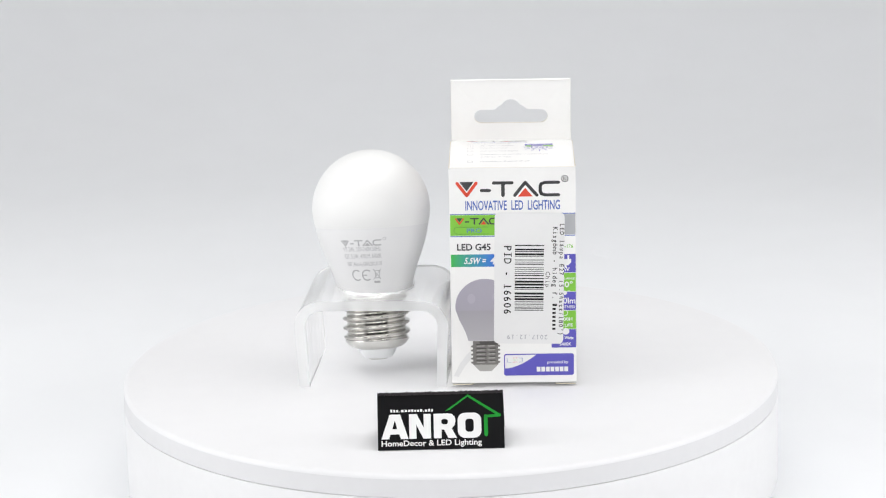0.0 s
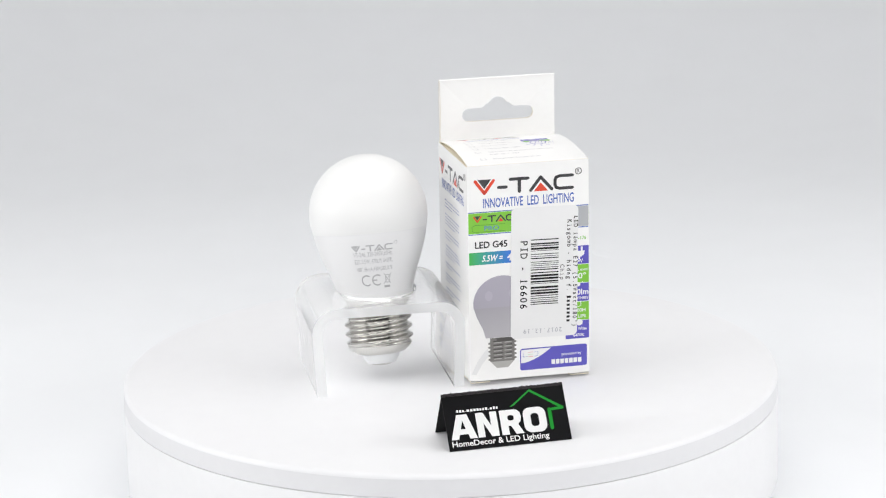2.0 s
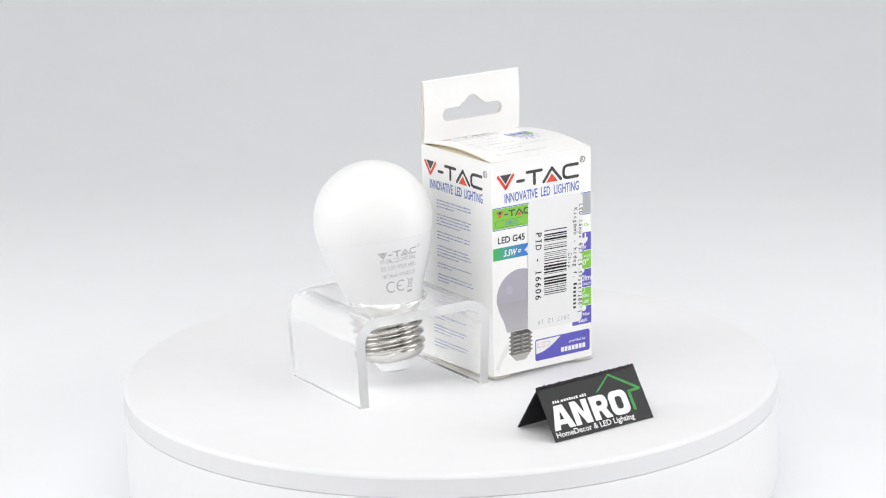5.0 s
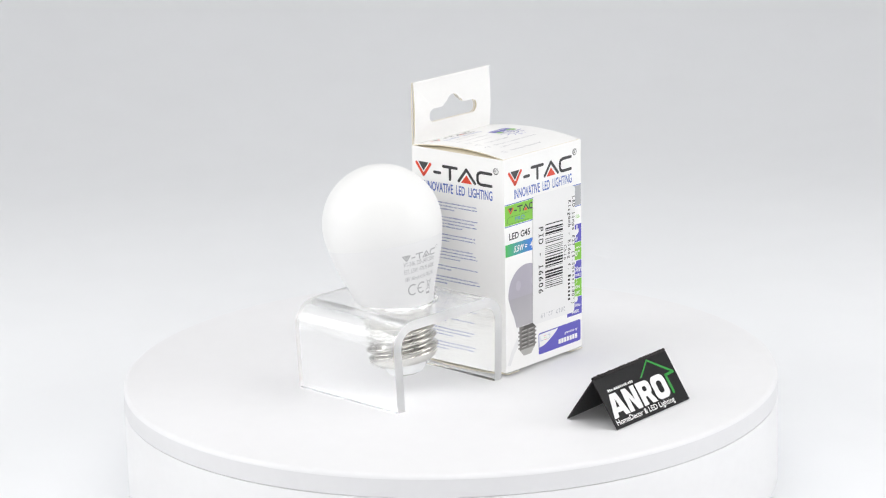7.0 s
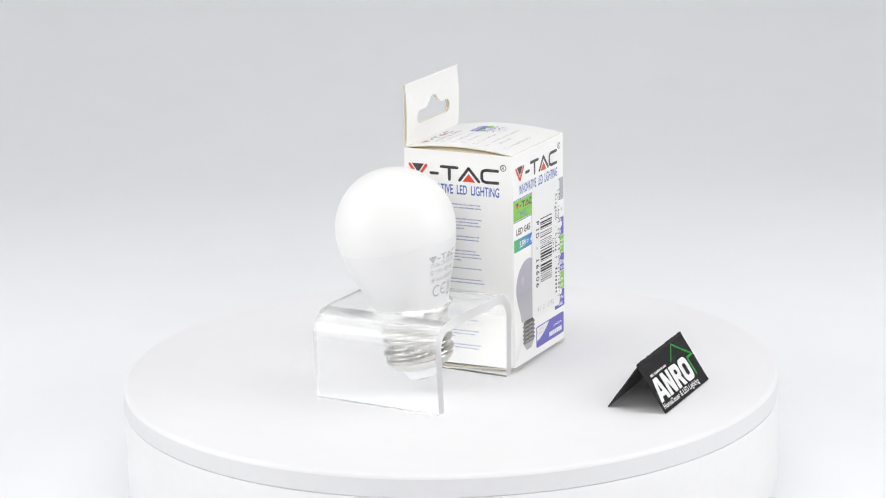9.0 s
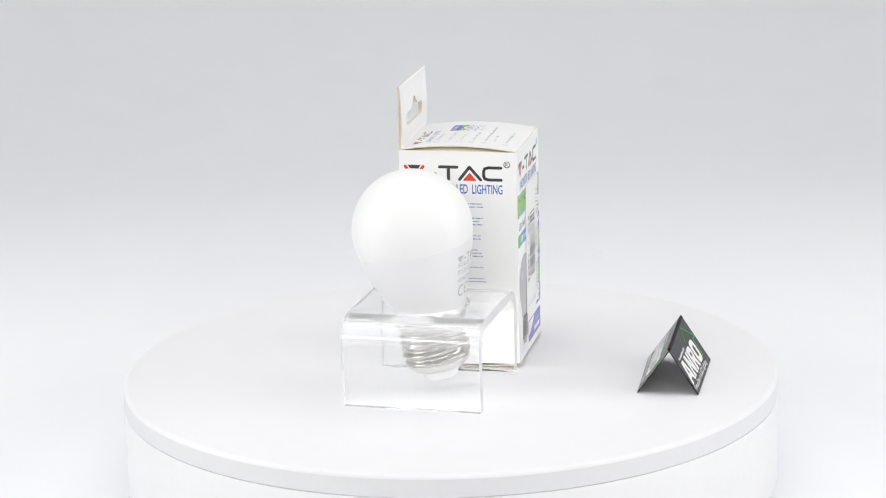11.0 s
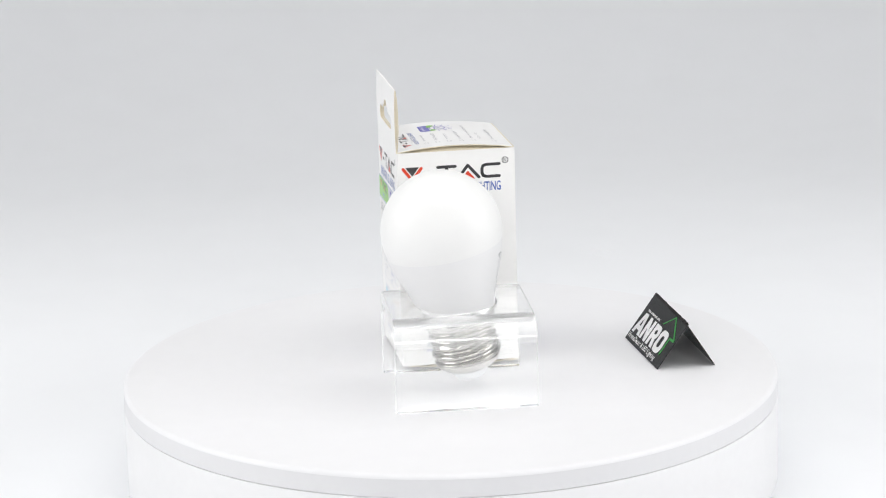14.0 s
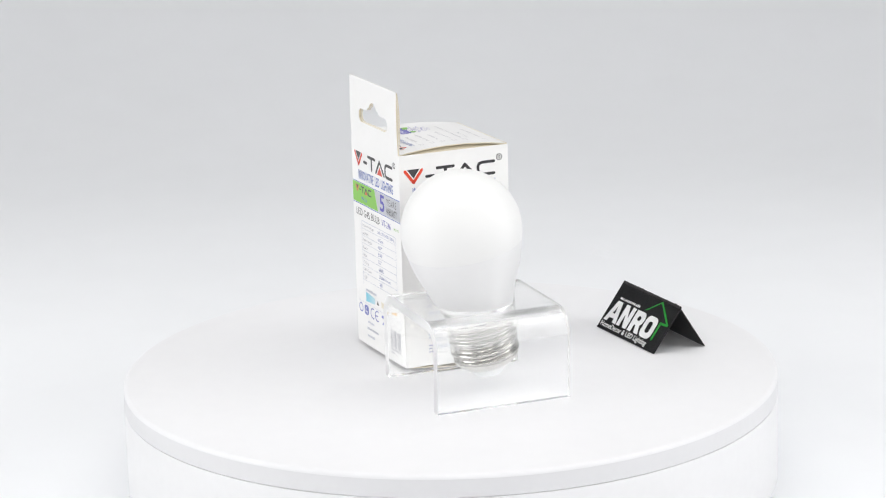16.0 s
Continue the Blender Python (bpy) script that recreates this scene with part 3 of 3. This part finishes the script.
def print_back(p):
    def B(u, v, w):
        return back_face(u, print_z(v), w)
    mark(p, -20.8, 72.9, 17.0, 78.9, B)
    part("green_band", ink([[(-23.1, 57.8), (1.6, 57.8), (-1.6, 66.0), (-23.1, 66.0)]], B), GREEN, p, "bright green slanted band")
    part("silver_band", ink([[(1.8, 57.8), (23.1, 57.8), (23.1, 66.0), (-1.4, 66.0)]], B), surface("light_silver_ink", (0.56, 0.57, 0.61), 0.4, vary=0.08, scale=60), p)
    part("blue_rule", ink([rect(-23.1, 66.1, 23.1, 66.4), rect(-23.1, 57.3, 23.1, 57.6)], B), BLUE, p)
    emblem(p, -20.4, 62.2, -4.6, 65.0, B, 0.09)
    part("pro_lettering", words("PRO", -14.6, 59.0, -9.4, 60.7, B, 0.09), BLUE, p)
    part("figure", words("5", 3.6, 58.6, 8.2, 65.4, B, 0.09, bold=0.02), VIOLET, p)
    part("warranty_lettering", words("YEARS", 10.2, 62.2, 19.6, 65.0, B, 0.09, spread=1.3), DARK, p)
    part("warranty_lettering", words("WARRANTY", 9.8, 58.6, 20.0, 61.4, B, 0.09, bold=0.01), DARK, p)
    part("type_lettering", words("LED G45 BULB", -20.2, 52.6, 2.6, 55.6, B), DARK, p)
    part("model_lettering", words("VT-246", 5.0, 52.8, 13.4, 55.4, B), VIOLET, p)
    part("green_code", words("SKU-176", 16.6, 53.4, 21.4, 54.4, B), GREEN, p)
    left_col = ("Input Voltage", "Lumens", "Beam Angle", "Power", "Base", "Colour", "Life Span", "CRI")
    right_col = ("AC:220-240V, 50Hz", "470Lm", "180°", "5.5W", "E27", "6400K", "20,000 Hours", ">80")
    for k in range(8):
        v = 48.4 - 3.05 * k
        part("table_rule", ink([rect(-15.5, v - 0.75, 17.8, v - 0.6)], B), PALE, p)
        part("table_lettering", words(left_col[k], -14.6, v, -14.6 + 0.85 * len(left_col[k]), v + 1.35, B), GREY_TEXT, p)
        part("table_lettering", words(right_col[k], 0.4, v, 0.4 + 0.95 * len(right_col[k]), v + 1.5, B), SOFT_TEXT, p)
    part("table_frame", ink([rect(-15.7, 24.0, -15.5, 50.6), rect(17.8, 24.0, 18.0, 50.6), rect(-15.7, 50.6, 18.0, 50.8)], B), PALE, p)
    part("caption_bars", ink(small_lines(-13.5, 22.9, 15, 1, 2, 0.9, 51), B), PALE, p)
    part("cool_scale", ink([[(-13.5, 17.6), (-4.6, 18.2), (-4.6, 20.6), (-13.5, 21.6)]], B), CYAN_FADE, p, "pale blue colour scale")
    part("warm_scale", ink([[(1.6, 18.4), (7.2, 18.6), (7.2, 20.6), (1.6, 20.9)], [(10.2, 18.7), (15.6, 18.9), (15.6, 20.6), (10.2, 20.5)]], B), WARM_FADE, p, "orange colour scale")
    part("pointer", ink([[(-2.8, 18.6), (-0.9, 18.6), (-1.85, 20.5)]], B), DARK, p)
    part("blue_rule", ink([rect(-21, 16.6, 20.5, 16.75)], B), PALE, p)
    part("approval_icon", ink(ring_mark(-19.0, 13.9, 2.0, 0.5), B), STAMP, p)
    part("approval_icon", ink([round_rect(-15.6, 11.8, -11.4, 15.9, 1.2)] , B), STAMP, p)
    part("approval_icon", ink(stroke([(-13.6, 15.0), (-14.6, 13.2), (-12.6, 13.4), (-13.2, 12.4)], 0.35), B, 0.09), WHITE_INK, p)
    for cu in (-7.2, -2.8):
        part("ce_arc", ink([q for q in stroke(arc(cu, 13.8, 2.1, 60, 300, 8), 0.45)] + (stroke([(cu - 2.0, 13.8), (cu + 0.4, 13.8)], 0.4) if cu > -5 else []), B), STAMP, p)
    part("approval_icon", ink([rect(1.6, 14.3, 5.6, 15.4), [(1.8, 11.7), (5.4, 11.7), (5.4, 13.8), (3.4, 13.0)]], B), STAMP, p)
    part("address_bars", ink(small_lines(-12.6, 9.6, 1.5, 1, 2, 0.8, 61) + small_lines(-13.4, 6.8, 3.0, 1, 2, 0.8, 62) + small_lines(-13.0, 3.8, 2.0, 1, 2, 0.8, 63), B), PALE, p)
    rng = random.Random(5)
    bars, u = [], 9.2
    while u < 18.6:
        w = rng.choice((0.18, 0.18, 0.35, 0.5))
        bars.append(rect(u, 5.0, u + w, 12.2))
        u += w + rng.choice((0.2, 0.3, 0.55))
    pieces("barcode_line", bars, B, GREY_TEXT, p)
    part("barcode_bars", ink(small_lines(9.2, 4.4, 18.5, 2, 1.4, 0.6, 71, 0.05), B), GREY_TEXT, p)


def print_top(p):
    T = top_face
    emblem(p, -17.5, 15.4, 6.0, 18.6, T)
    part("slogan", words("INNOVATIVE  LED  LIGHTING", -15.0, 12.2, 6.0, 14.0, T), BLUE, p)
    for k, (text, n) in enumerate((("No flickering", 11), ("No UV radiation", 12.5), ("No mercury", 10), ("Instant full light", 14), ("Operation in outside temperature", 25), ("(-20 to + 45)", 11), ("Protection Rating: IP 20", 18))):
        v = (9.0, 4.6, 0.2, -4.6, -9.2, -12.4, -17.4)[k]
        part("list_lettering", words(text, -11.5, v, -11.5 + n, v + 1.4, T), GREY_TEXT, p)
        if k != 5:
            part("tick_box", ink(stroke([(-16.4, v), (-14.4, v), (-14.4, v + 1.5), (-16.4, v + 1.5), (-16.4, v)], 0.14), T), GREY_TEXT, p)
    part("energy_plate", ink([round_rect(5.0, 4.6, 15.5, 8.6, 0.5)], T), VIOLET, p, "violet energy saving badge")
    part("energy_lettering", words("ENERGY", 6.0, 6.6, 14.5, 7.9, T, 0.09), WHITE_INK, p)
    part("leaf", ink([arc(6.5, 3.6, 1.3, 0, 330, 9), arc(14.4, 3.8, 1.4, 0, 330, 9), arc(12.6, 4.4, 1.0, 0, 330, 9)], T, 0.12), GREEN, p)
    part("badge_ring", ink(ring_mark(10.4, 1.4, 3.2, 0.4), T), VIOLET, p)
    part("badge_figure", words("70", 8.7, 0.2, 12.1, 2.8, T), VIOLET, p)
    part("badge_rays", ink([q for a in range(180, 361, 30) for q in stroke([(10.4 + 4.0 * math.cos(radians(a)), 1.4 + 4.0 * math.sin(radians(a))), (10.4 + 6.0 * math.cos(radians(a)), 1.4 + 6.0 * math.sin(radians(a)))], 0.3)], T), VIOLET, p)


def sticker(box_pose):
    """Rounded paper label stuck on the carton front, its print running down the label."""
    s = thing("price_sticker", "white rounded paper label with barcode stuck on the carton front", "label")
    a = radians(-1.0)
    cu, cv = 5.9, 40.8

    def S(u, v, w):
        return (cu + u * math.cos(a) - v * math.sin(a), -BD / 2 - 0.12 - 0.1 - w, print_z(cv + u * math.sin(a) + v * math.cos(a)))
    base = part("label_paper", sheet(round_rect(-12.9, -25.9, 12.9, 25.9, 1.8), [], 0.08, S), LABEL, s, extra=(LABEL,))
    part("code_lettering", typewriter("PID - 16606", -9.3, -14.4, -6.5, 13.1, S, bold=0.012), BLACK, s)
    rng = random.Random(11)
    bars, v = [], 13.2
    while v > -13.0:
        heavy = min(abs(v - q) for q in (10.4, -2.2, -6.9)) < 1.5
        h = rng.choice((0.35, 0.6, 0.8)) if heavy else rng.choice((0.2, 0.25, 0.3, 0.4))
        bars.append(rect(-5.3, v - h, 5.4, v))
        v -= h + (rng.choice((0.35, 0.5)) if heavy else rng.choice((0.5, 0.6, 0.8, 1.1)))
    pieces("barcode_line", bars, S, BLACK, s)
    part("name_lettering", typewriter("Chip", 6.1, -3.6, 7.8, 2.8, S), BLACK, s)
    part("name_lettering", typewriter("Kisgömb - hideg f.", 8.7, -8.2, 10.5, 20.4, S, bold=0.01), BLACK, s)
    pieces("name_bar", [rect(8.75, -10.85 - 1.58 * k, 9.95 if k else 10.4, -10.0 - 1.58 * k) for k in range(7)], S, BLACK, s)
    part("name_lettering", typewriter("LED lámpa E27 (5.5Watt/180°)", 11.2, -22.6, 12.85, 21.8, S, bold=0.01), BLACK, s)
    part("date_lettering", typewriter("2017.12.19", -24.2, -8.2, -22.4, 7.2, lambda a, b, w: S(b, -46.6 - a, w)), GREY_TEXT, s)
    s.matrix_world = box_pose
    return s


# ---- acrylic stand ----
def stand():
    st = thing("display_stand", "clear bent acrylic riser stand with round hole", "stand")
    hx, hy, top, th, ro = 27.65, 26.1, ST_TOP, 3.7, 9.5
    ri = ro - th
    fx = hx - ro
    hcx, hcy, hr = HOLE
    n = 48
    ring, edge = [], []
    for i in range(n):
        a = 2 * math.pi * (i + 0.5) / n
        dx, dy = math.cos(a), math.sin(a)
        k = min(((fx if dx > 0 else -fx) - hcx) / dx, ((hy if dy > 0 else -hy) - hcy) / dy)
        ring.append((hcx + hr * dx, hcy + hr * dy))
        edge.append((hcx + k * dx, hcy + k * dy))
    # corners take the nearest boundary points
    for cx, cy in ((fx, hy), (-fx, hy), (-fx, -hy), (fx, -hy)):
        i = min(range(n), key=lambda q: (edge[q][0] - cx) ** 2 + (edge[q][1] - cy) ** 2)
        edge[i] = (cx, cy)
    bm = bmesh.new()
    cache = {}

    def V(x, y, z):
        key = (round(x, 4), round(y, 4), round(z, 4))
        if key not in cache:
            cache[key] = bm.verts.new((x, y, z))
        return cache[key]

    def quad(pts, mat=0, smooth=False):
        vs = [V(*q) for q in pts]
        if len(set(vs)) < 3:
            return
        f = bm.faces.new(vs)
        f.material_index, f.smooth = mat, smooth

    for i in range(n):
        j = (i + 1) % n
        (a0, a1), (b0, b1), (c0, c1), (d0, d1) = ring[i], ring[j], edge[i], edge[j]
        quad([(a0, a1, top), (b0, b1, top), (d0, d1, top), (c0, c1, top)], 3)
        quad([(a0, a1, top - th), (b0, b1, top - th), (d0, d1, top - th), (c0, c1, top - th)], 3)
        quad([(a0, a1, top), (b0, b1, top), (b0, b1, top - th), (a0, a1, top - th)], 0)
        if abs(abs(c1) - hy) < 1e-3 and abs(abs(d1) - hy) < 1e-3:
            quad([(c0, c1, top), (d0, d1, top), (d0, d1, top - th), (c0, c1, top - th)], 1)
    for s in (-1, 1):
        ys = sorted({round(q[1], 4) for q in edge if abs(q[0] - s * fx) < 1e-3})
        outer = [(s * (fx + ro * math.sin(radians(a))), top - ro + ro * math.cos(radians(a))) for a in range(0, 91, 9)] + [(s * hx, 0.0)]
        inner = [(s * (fx + ri * math.sin(radians(a))), top - ro + ri * math.cos(radians(a))) for a in range(0, 91, 9)] + [(s * (hx - th), 0.0)]
        for prof, bent in ((outer, 2), (inner, 2)):
            for k, (p0, p1) in enumerate(zip(prof, prof[1:])):
                for y0, y1 in zip(ys, ys[1:]):
                    quad([(p0[0], y0, p0[1]), (p1[0], y0, p1[1]), (p1[0], y1, p1[1]), (p0[0], y1, p0[1])], bent if k < 10 else 0, True)
        for y in (-hy, hy):
            for o0, o1, i0, i1 in zip(outer, outer[1:], inner, inner[1:]):
                quad([(o0[0], y, o0[1]), (o1[0], y, o1[1]), (i1[0], y, i1[1]), (i0[0], y, i0[1])], 1)
        for y0, y1 in zip(ys, ys[1:]):
            quad([(outer[-1][0], y0, 0), (outer[-1][0], y1, 0), (inner[-1][0], y1, 0), (inner[-1][0], y0, 0)], 0)
    bmesh.ops.recalc_face_normals(bm, faces=bm.faces[:])
    for v in bm.verts:
        v.co.x *= 1 + 0.04 * min(v.co.z, 24) / 24
    bm.transform(Matrix.Translation((0, 0, 0.2)))
    body = part("bent_sheet", bm, ACRYLIC, st, smooth=True, extra=(CUT, BEND, DECK))
    body.visible_shadow = False
    return st


ST_TOP = 33.4
HOLE = (-0.2, -0.9, 14.2)


# ---- lamp ----
HEAD_S, HEAD_R = 57.9, 22.45


def housing_radius(s):
    pts = ((26.6, 14.1), (28.9, 14.5), (32.5, 15.5), (36.6, 16.95), (40.7, 18.55), (44.8, 19.95), (48.8, 21.05), (51.9, 21.62))
    for (s0, r0), (s1, r1) in zip(pts, pts[1:]):
        if s <= s1:
            return r0 + (r1 - r0) * (s - s0) / (s1 - s0)
    return pts[-1][1]


def bulb():
    b = thing("led_bulb", "white LED golf-ball lamp with nickel screw base, leaning in the stand", "light bulb")
    seam = 51.9
    r_seam = math.sqrt(HEAD_R ** 2 - (HEAD_S - seam) ** 2)
    part("dome", revolve(arc(0, HEAD_S, HEAD_R, -36, 89.2, 56), 128), DOME, b, "frosted milky white dome", smooth=True)
    prof = [(13.0, 26.6), (13.8, 26.5), (14.1, 26.8)] + [(housing_radius(s), s) for s in np.arange(27.4, 51.5, 0.7)] + [(r_seam - 0.02, 51.87), (r_seam - 0.3, 51.9)]
    house = part("housing", revolve(prof, 128), HOUSING, b, "white tapering plastic housing with grey print", smooth=True)
    part("clip_ring", revolve([(12.9, 24.2), (13.5, 24.4), (13.5, 26.55), (12.6, 26.55)], 96), STEEL, b, smooth=False)
    for k in range(12):
        a = radians(30 * k + 8)
        slot_bm = bmesh.new()
        vs = [slot_bm.verts.new((13.56 * math.cos(a + d), 13.56 * math.sin(a + d), z)) for d, z in ((-0.16, 25.0), (0.0, 25.0), (0.16, 25.0), (0.16, 25.8), (0.0, 25.8), (-0.16, 25.8))]
        slot_bm.faces.new((vs[0], vs[1], vs[4], vs[5])), slot_bm.faces.new((vs[1], vs[2], vs[3], vs[4]))
        part("ring_slot", slot_bm, DARK, b)
    # screw shell: a helical wave on a drum
    bm = bmesh.new()
    n, pitch, z0, z1 = 96, 3.62, 8.2, 24.3
    steps = 84
    rows = []
    for k in range(steps + 1):
        z = z0 + (z1 - z0) * k / steps
        fade = min(1, max(0, (z - z0) / 1.5), max(0, (22.6 - z) / 1.5))
        row = []
        for i in range(n):
            ph = 2 * math.pi * (z / pitch - i / n)
            wave = math.cos(ph)
            wave = math.copysign(abs(wave) ** 0.75, wave)
            row.append(bm.verts.new(((12.1 + 0.8 * wave * fade) * math.cos(2 * math.pi * i / n), (12.1 + 0.8 * wave * fade) * math.sin(2 * math.pi * i / n), z)))
        rows.append(row)
    for a, c in zip(rows, rows[1:]):
        for i in range(n):
            j = (i + 1) % n
            bm.faces.new((a[i], a[j], c[j], c[i]))
    bm.faces.new(rows[-1])
    bm.faces.new(rows[0][::-1])
    part("screw_shell", bm, NICKEL, b, "shiny nickel-plated screw thread", smooth=True)
    part("shell_end", revolve([(7.6, 4.6), (9.4, 5.0), (11.0, 6.2), (12.0, 7.5), (12.25, 8.25)], 96), surface("satin_shell_end", (0.78, 0.77, 0.74), 0.3, 1.0, vary=0.05), b, smooth=True)
    part("insulator", revolve([(4.8, 0.9), (5.4, 1.0), (6.6, 2.6), (7.5, 4.7)], 64), INSULATOR, b, "white base insulator", smooth=True)
    part("contact", revolve([(1.6, 0.0), (3.4, 0.25), (4.4, 0.95)], 48), STEEL, b, smooth=True)

    # grey pad print wrapped round the housing; its middle faces the turning angle of PRINT_AT
    def H(u, v, w):
        v = 26.6 + (v - 22.9) * 1.02
        r = housing_radius(v) + w
        a = radians(PRINT_AT) + u / housing_radius(38)
        return (r * math.cos(a), r * math.sin(a), v)

    emblem(house, -7.0, 41.1, 6.6, 43.4, H, 0.06, PRINT_GREY, PRINT_GREY)
    part("registered_ring", ink(ring_mark(7.6, 43.6, 0.62, 0.16), H, 0.06), PRINT_GREY, house)
    for text, u0, u1, v in (("VT-246, 220-240V,50Hz,", -6.6, 6.6, 38.9), ("E27, 5.5W, 470LM, 6400K,", -6.6, 6.9, 36.2), ("180°,46mA,4304,SKU176", -6.4, 7.0, 33.3)):
        part("pad_lettering", words(text, u0, v, u1, v + 1.9, H, 0.06), PRINT_GREY, house)
    part("ce_arc", ink(stroke(arc(-3.4, 30.0, 1.95, 55, 305, 8), 0.5), H, 0.06), PRINT_GREY, house)
    part("ce_arc", ink(stroke(arc(0.9, 30.0, 1.95, 55, 305, 8), 0.5) + stroke([(-0.9, 30.0), (0.7, 30.0)], 0.45), H, 0.06), PRINT_GREY, house)
    part("bin_icon", ink(stroke([(3.6, 28.3), (6.6, 32.2)], 0.22) + stroke([(6.6, 28.3), (3.6, 32.2)], 0.22) + stroke([(4.2, 31.6), (4.5, 28.8), (5.9, 28.8), (6.2, 31.6), (4.2, 31.6)], 0.25) + [rect(3.8, 26.9, 6.4, 27.7)], H, 0.06), PRINT_GREY, house)
    return b


PRINT_AT = -101.0


# ---- tent sign ----
def tent_sign():
    s = thing("tent_sign", "small folded black card tent sign with white and green print", "sign")
    hw, base, h = 22.15, 11.3, 17.4
    slope = math.hypot(base, h)
    n = Vector((0, -h / slope, base / slope))

    def A(u, v, w):
        k = v / slope
        return (u, -base * (1 - k) - 0.012 * u + n.y * w, h * k + n.z * w)

    def B(u, v, w):
        k = v / slope
        x = -u + 0.6 * (1 - k)
        return (x, (base + 1.2) * (1 - k) + 0.015 * x - n.y * w, h * k + n.z * w)
    rng = random.Random(4)
    for nm, place in (("front_leaf", A), ("back_leaf", B)):
        ridge = [(hw - 2 * hw * k / 60, slope - 0.1 + (0.35 * rng.random() if 0 < k < 60 else 0)) for k in range(61)]
        leaf = part(nm, sheet([(-hw, 0.3), (hw, 0.3)] + ridge, [], 0.4, place), SIGN, s, extra=(TORN,))
        print_sign(leaf, place)
    # frayed fold
    bm = bmesh.new()
    m = 150
    lines = []
    for k in range(m + 1):
        x = -hw + 2 * hw * k / m
        j = 0.3 * rng.random() + (0.45 * rng.random() if rng.random() < 0.12 else 0)
        lines.append([bm.verts.new(q) for q in ((x, -0.55 - 0.2 * rng.random(), h - 0.55), (x, -0.35, h + 0.05 + j * 0.6), (x, 0.15 * rng.random(), h + 0.2 + j), (x, 0.35, h + 0.05 + j * 0.6), (x, 0.6 + 0.2 * rng.random(), h - 0.55))])
    for a, b in zip(lines, lines[1:]):
        for q in range(4):
            bm.faces.new((a[q], b[q], b[q + 1], a[q + 1]))
        bm.faces.new((a[4], b[4], b[0], a[0]))
    bmesh.ops.recalc_face_normals(bm, faces=bm.faces[:])
    part("frayed_fold", bm, TORN, s, "rough torn fold edge")
    return s


def print_sign(leaf, P):
    rng = random.Random(8)
    bars, u = [], -17.6
    for k in range(15):
        w = 0.25 if k in (3, 11) else 0.62 + 0.35 * rng.random()
        bars.append(rect(u, 13.9, u + w, 14.15 if k in (3, 11) else 14.65 + 0.25 * rng.random()))
        u += w + 0.36
    pieces("address_bar", bars, P, WHITE_INK, leaf)
    big = [
        [(-20.9, 4.2), (-18.2, 4.2), (-17.7, 5.9), (-14.6, 5.9), (-14.1, 4.2), (-11.4, 4.2), (-14.2, 13.1), (-17.9, 13.1)],
        [(-11.1, 4.2), (-8.6, 4.2), (-8.6, 9.2), (-6.2, 4.2), (-3.5, 4.2), (-3.5, 13.1), (-6.0, 13.1), (-6.0, 8.2), (-8.4, 13.1), (-11.1, 13.1)],
        [(-2.5, 4.2), (0.2, 4.2), (0.2, 7.3), (1.1, 7.3), (2.6, 4.2), (5.6, 4.2), (3.8, 7.7), (4.8, 8.7), (5.2, 10.3), (4.9, 11.9), (3.9, 12.9), (2.6, 13.1), (-2.5, 13.1)],
        round_rect(5.9, 4.1, 14.2, 13.2, 2.6),
    ]
    pieces("name_block", big, P, WHITE_INK, leaf)
    pieces("block_cutout", [[(-17.0, 7.8), (-15.3, 7.8), (-16.1, 11.0)], round_rect(0.2, 9.2, 2.5, 11.1, 0.8), round_rect(8.6, 6.3, 11.5, 11.0, 1.1)], P, SIGN, leaf, 0.09)
    part("tag_lettering", words("HomeDecor & LED Lighting", -20.9, 0.95, 14.2, 3.65, P, bold=0.014), WHITE_INK, leaf)
    part("house_outline", ink([[(1.6, 14.0), (9.7, 19.8), (9.7, 19.1), (3.2, 14.4)], [(9.7, 19.85), (20.9, 12.5), (19.5, 12.3), (9.7, 18.9)],
                               [(21.1, 12.6), (21.0, 11.6), (15.2, 11.3), (15.2, 12.2), (19.6, 12.5)]] + stroke([(15.8, 11.8), (15.8, 5.1)], 1.3), P, 0.07), EMERALD, leaf, "green roof outline")


# ---- build ----
BOX_AT = pose(0.02428, -0.00489, 0.0002, 0.09, 0.5, -1.33)
STAND_AT = pose(-0.0271, 0.0021, 0.0, 0, 0, -4.7)
TIP, HEAD = Vector((-0.0275, -0.0026, 0.0046)), Vector((-0.02857, 0.0075, 0.0616))
BULB_AT = Matrix.Translation(TIP) @ Vector((0, 0, 1)).rotation_difference(HEAD - TIP).to_matrix().to_4x4()
SIGN_AT = pose(-0.0039, -0.0869, 0.0, 0, 0, 0)

setting()
disc = turntable()
box = carton()
box.matrix_world = BOX_AT
label = sticker(BOX_AT)
riser = stand()
riser.matrix_world = STAND_AT
lamp = bulb()
lamp.matrix_world = BULB_AT
sign = tent_sign()
sign.matrix_world = SIGN_AT


def motions():
    for ob, at in ((disc, pose(0, 0, 0)), (box, BOX_AT), (label, BOX_AT), (riser, STAND_AT), (lamp, BULB_AT), (sign, SIGN_AT)):
        walk(ob, [(k * 0.5, pose(0, 0, 0, 0, 0, W_TURN * k * 0.5) @ at) for k in range(33)])


motions()
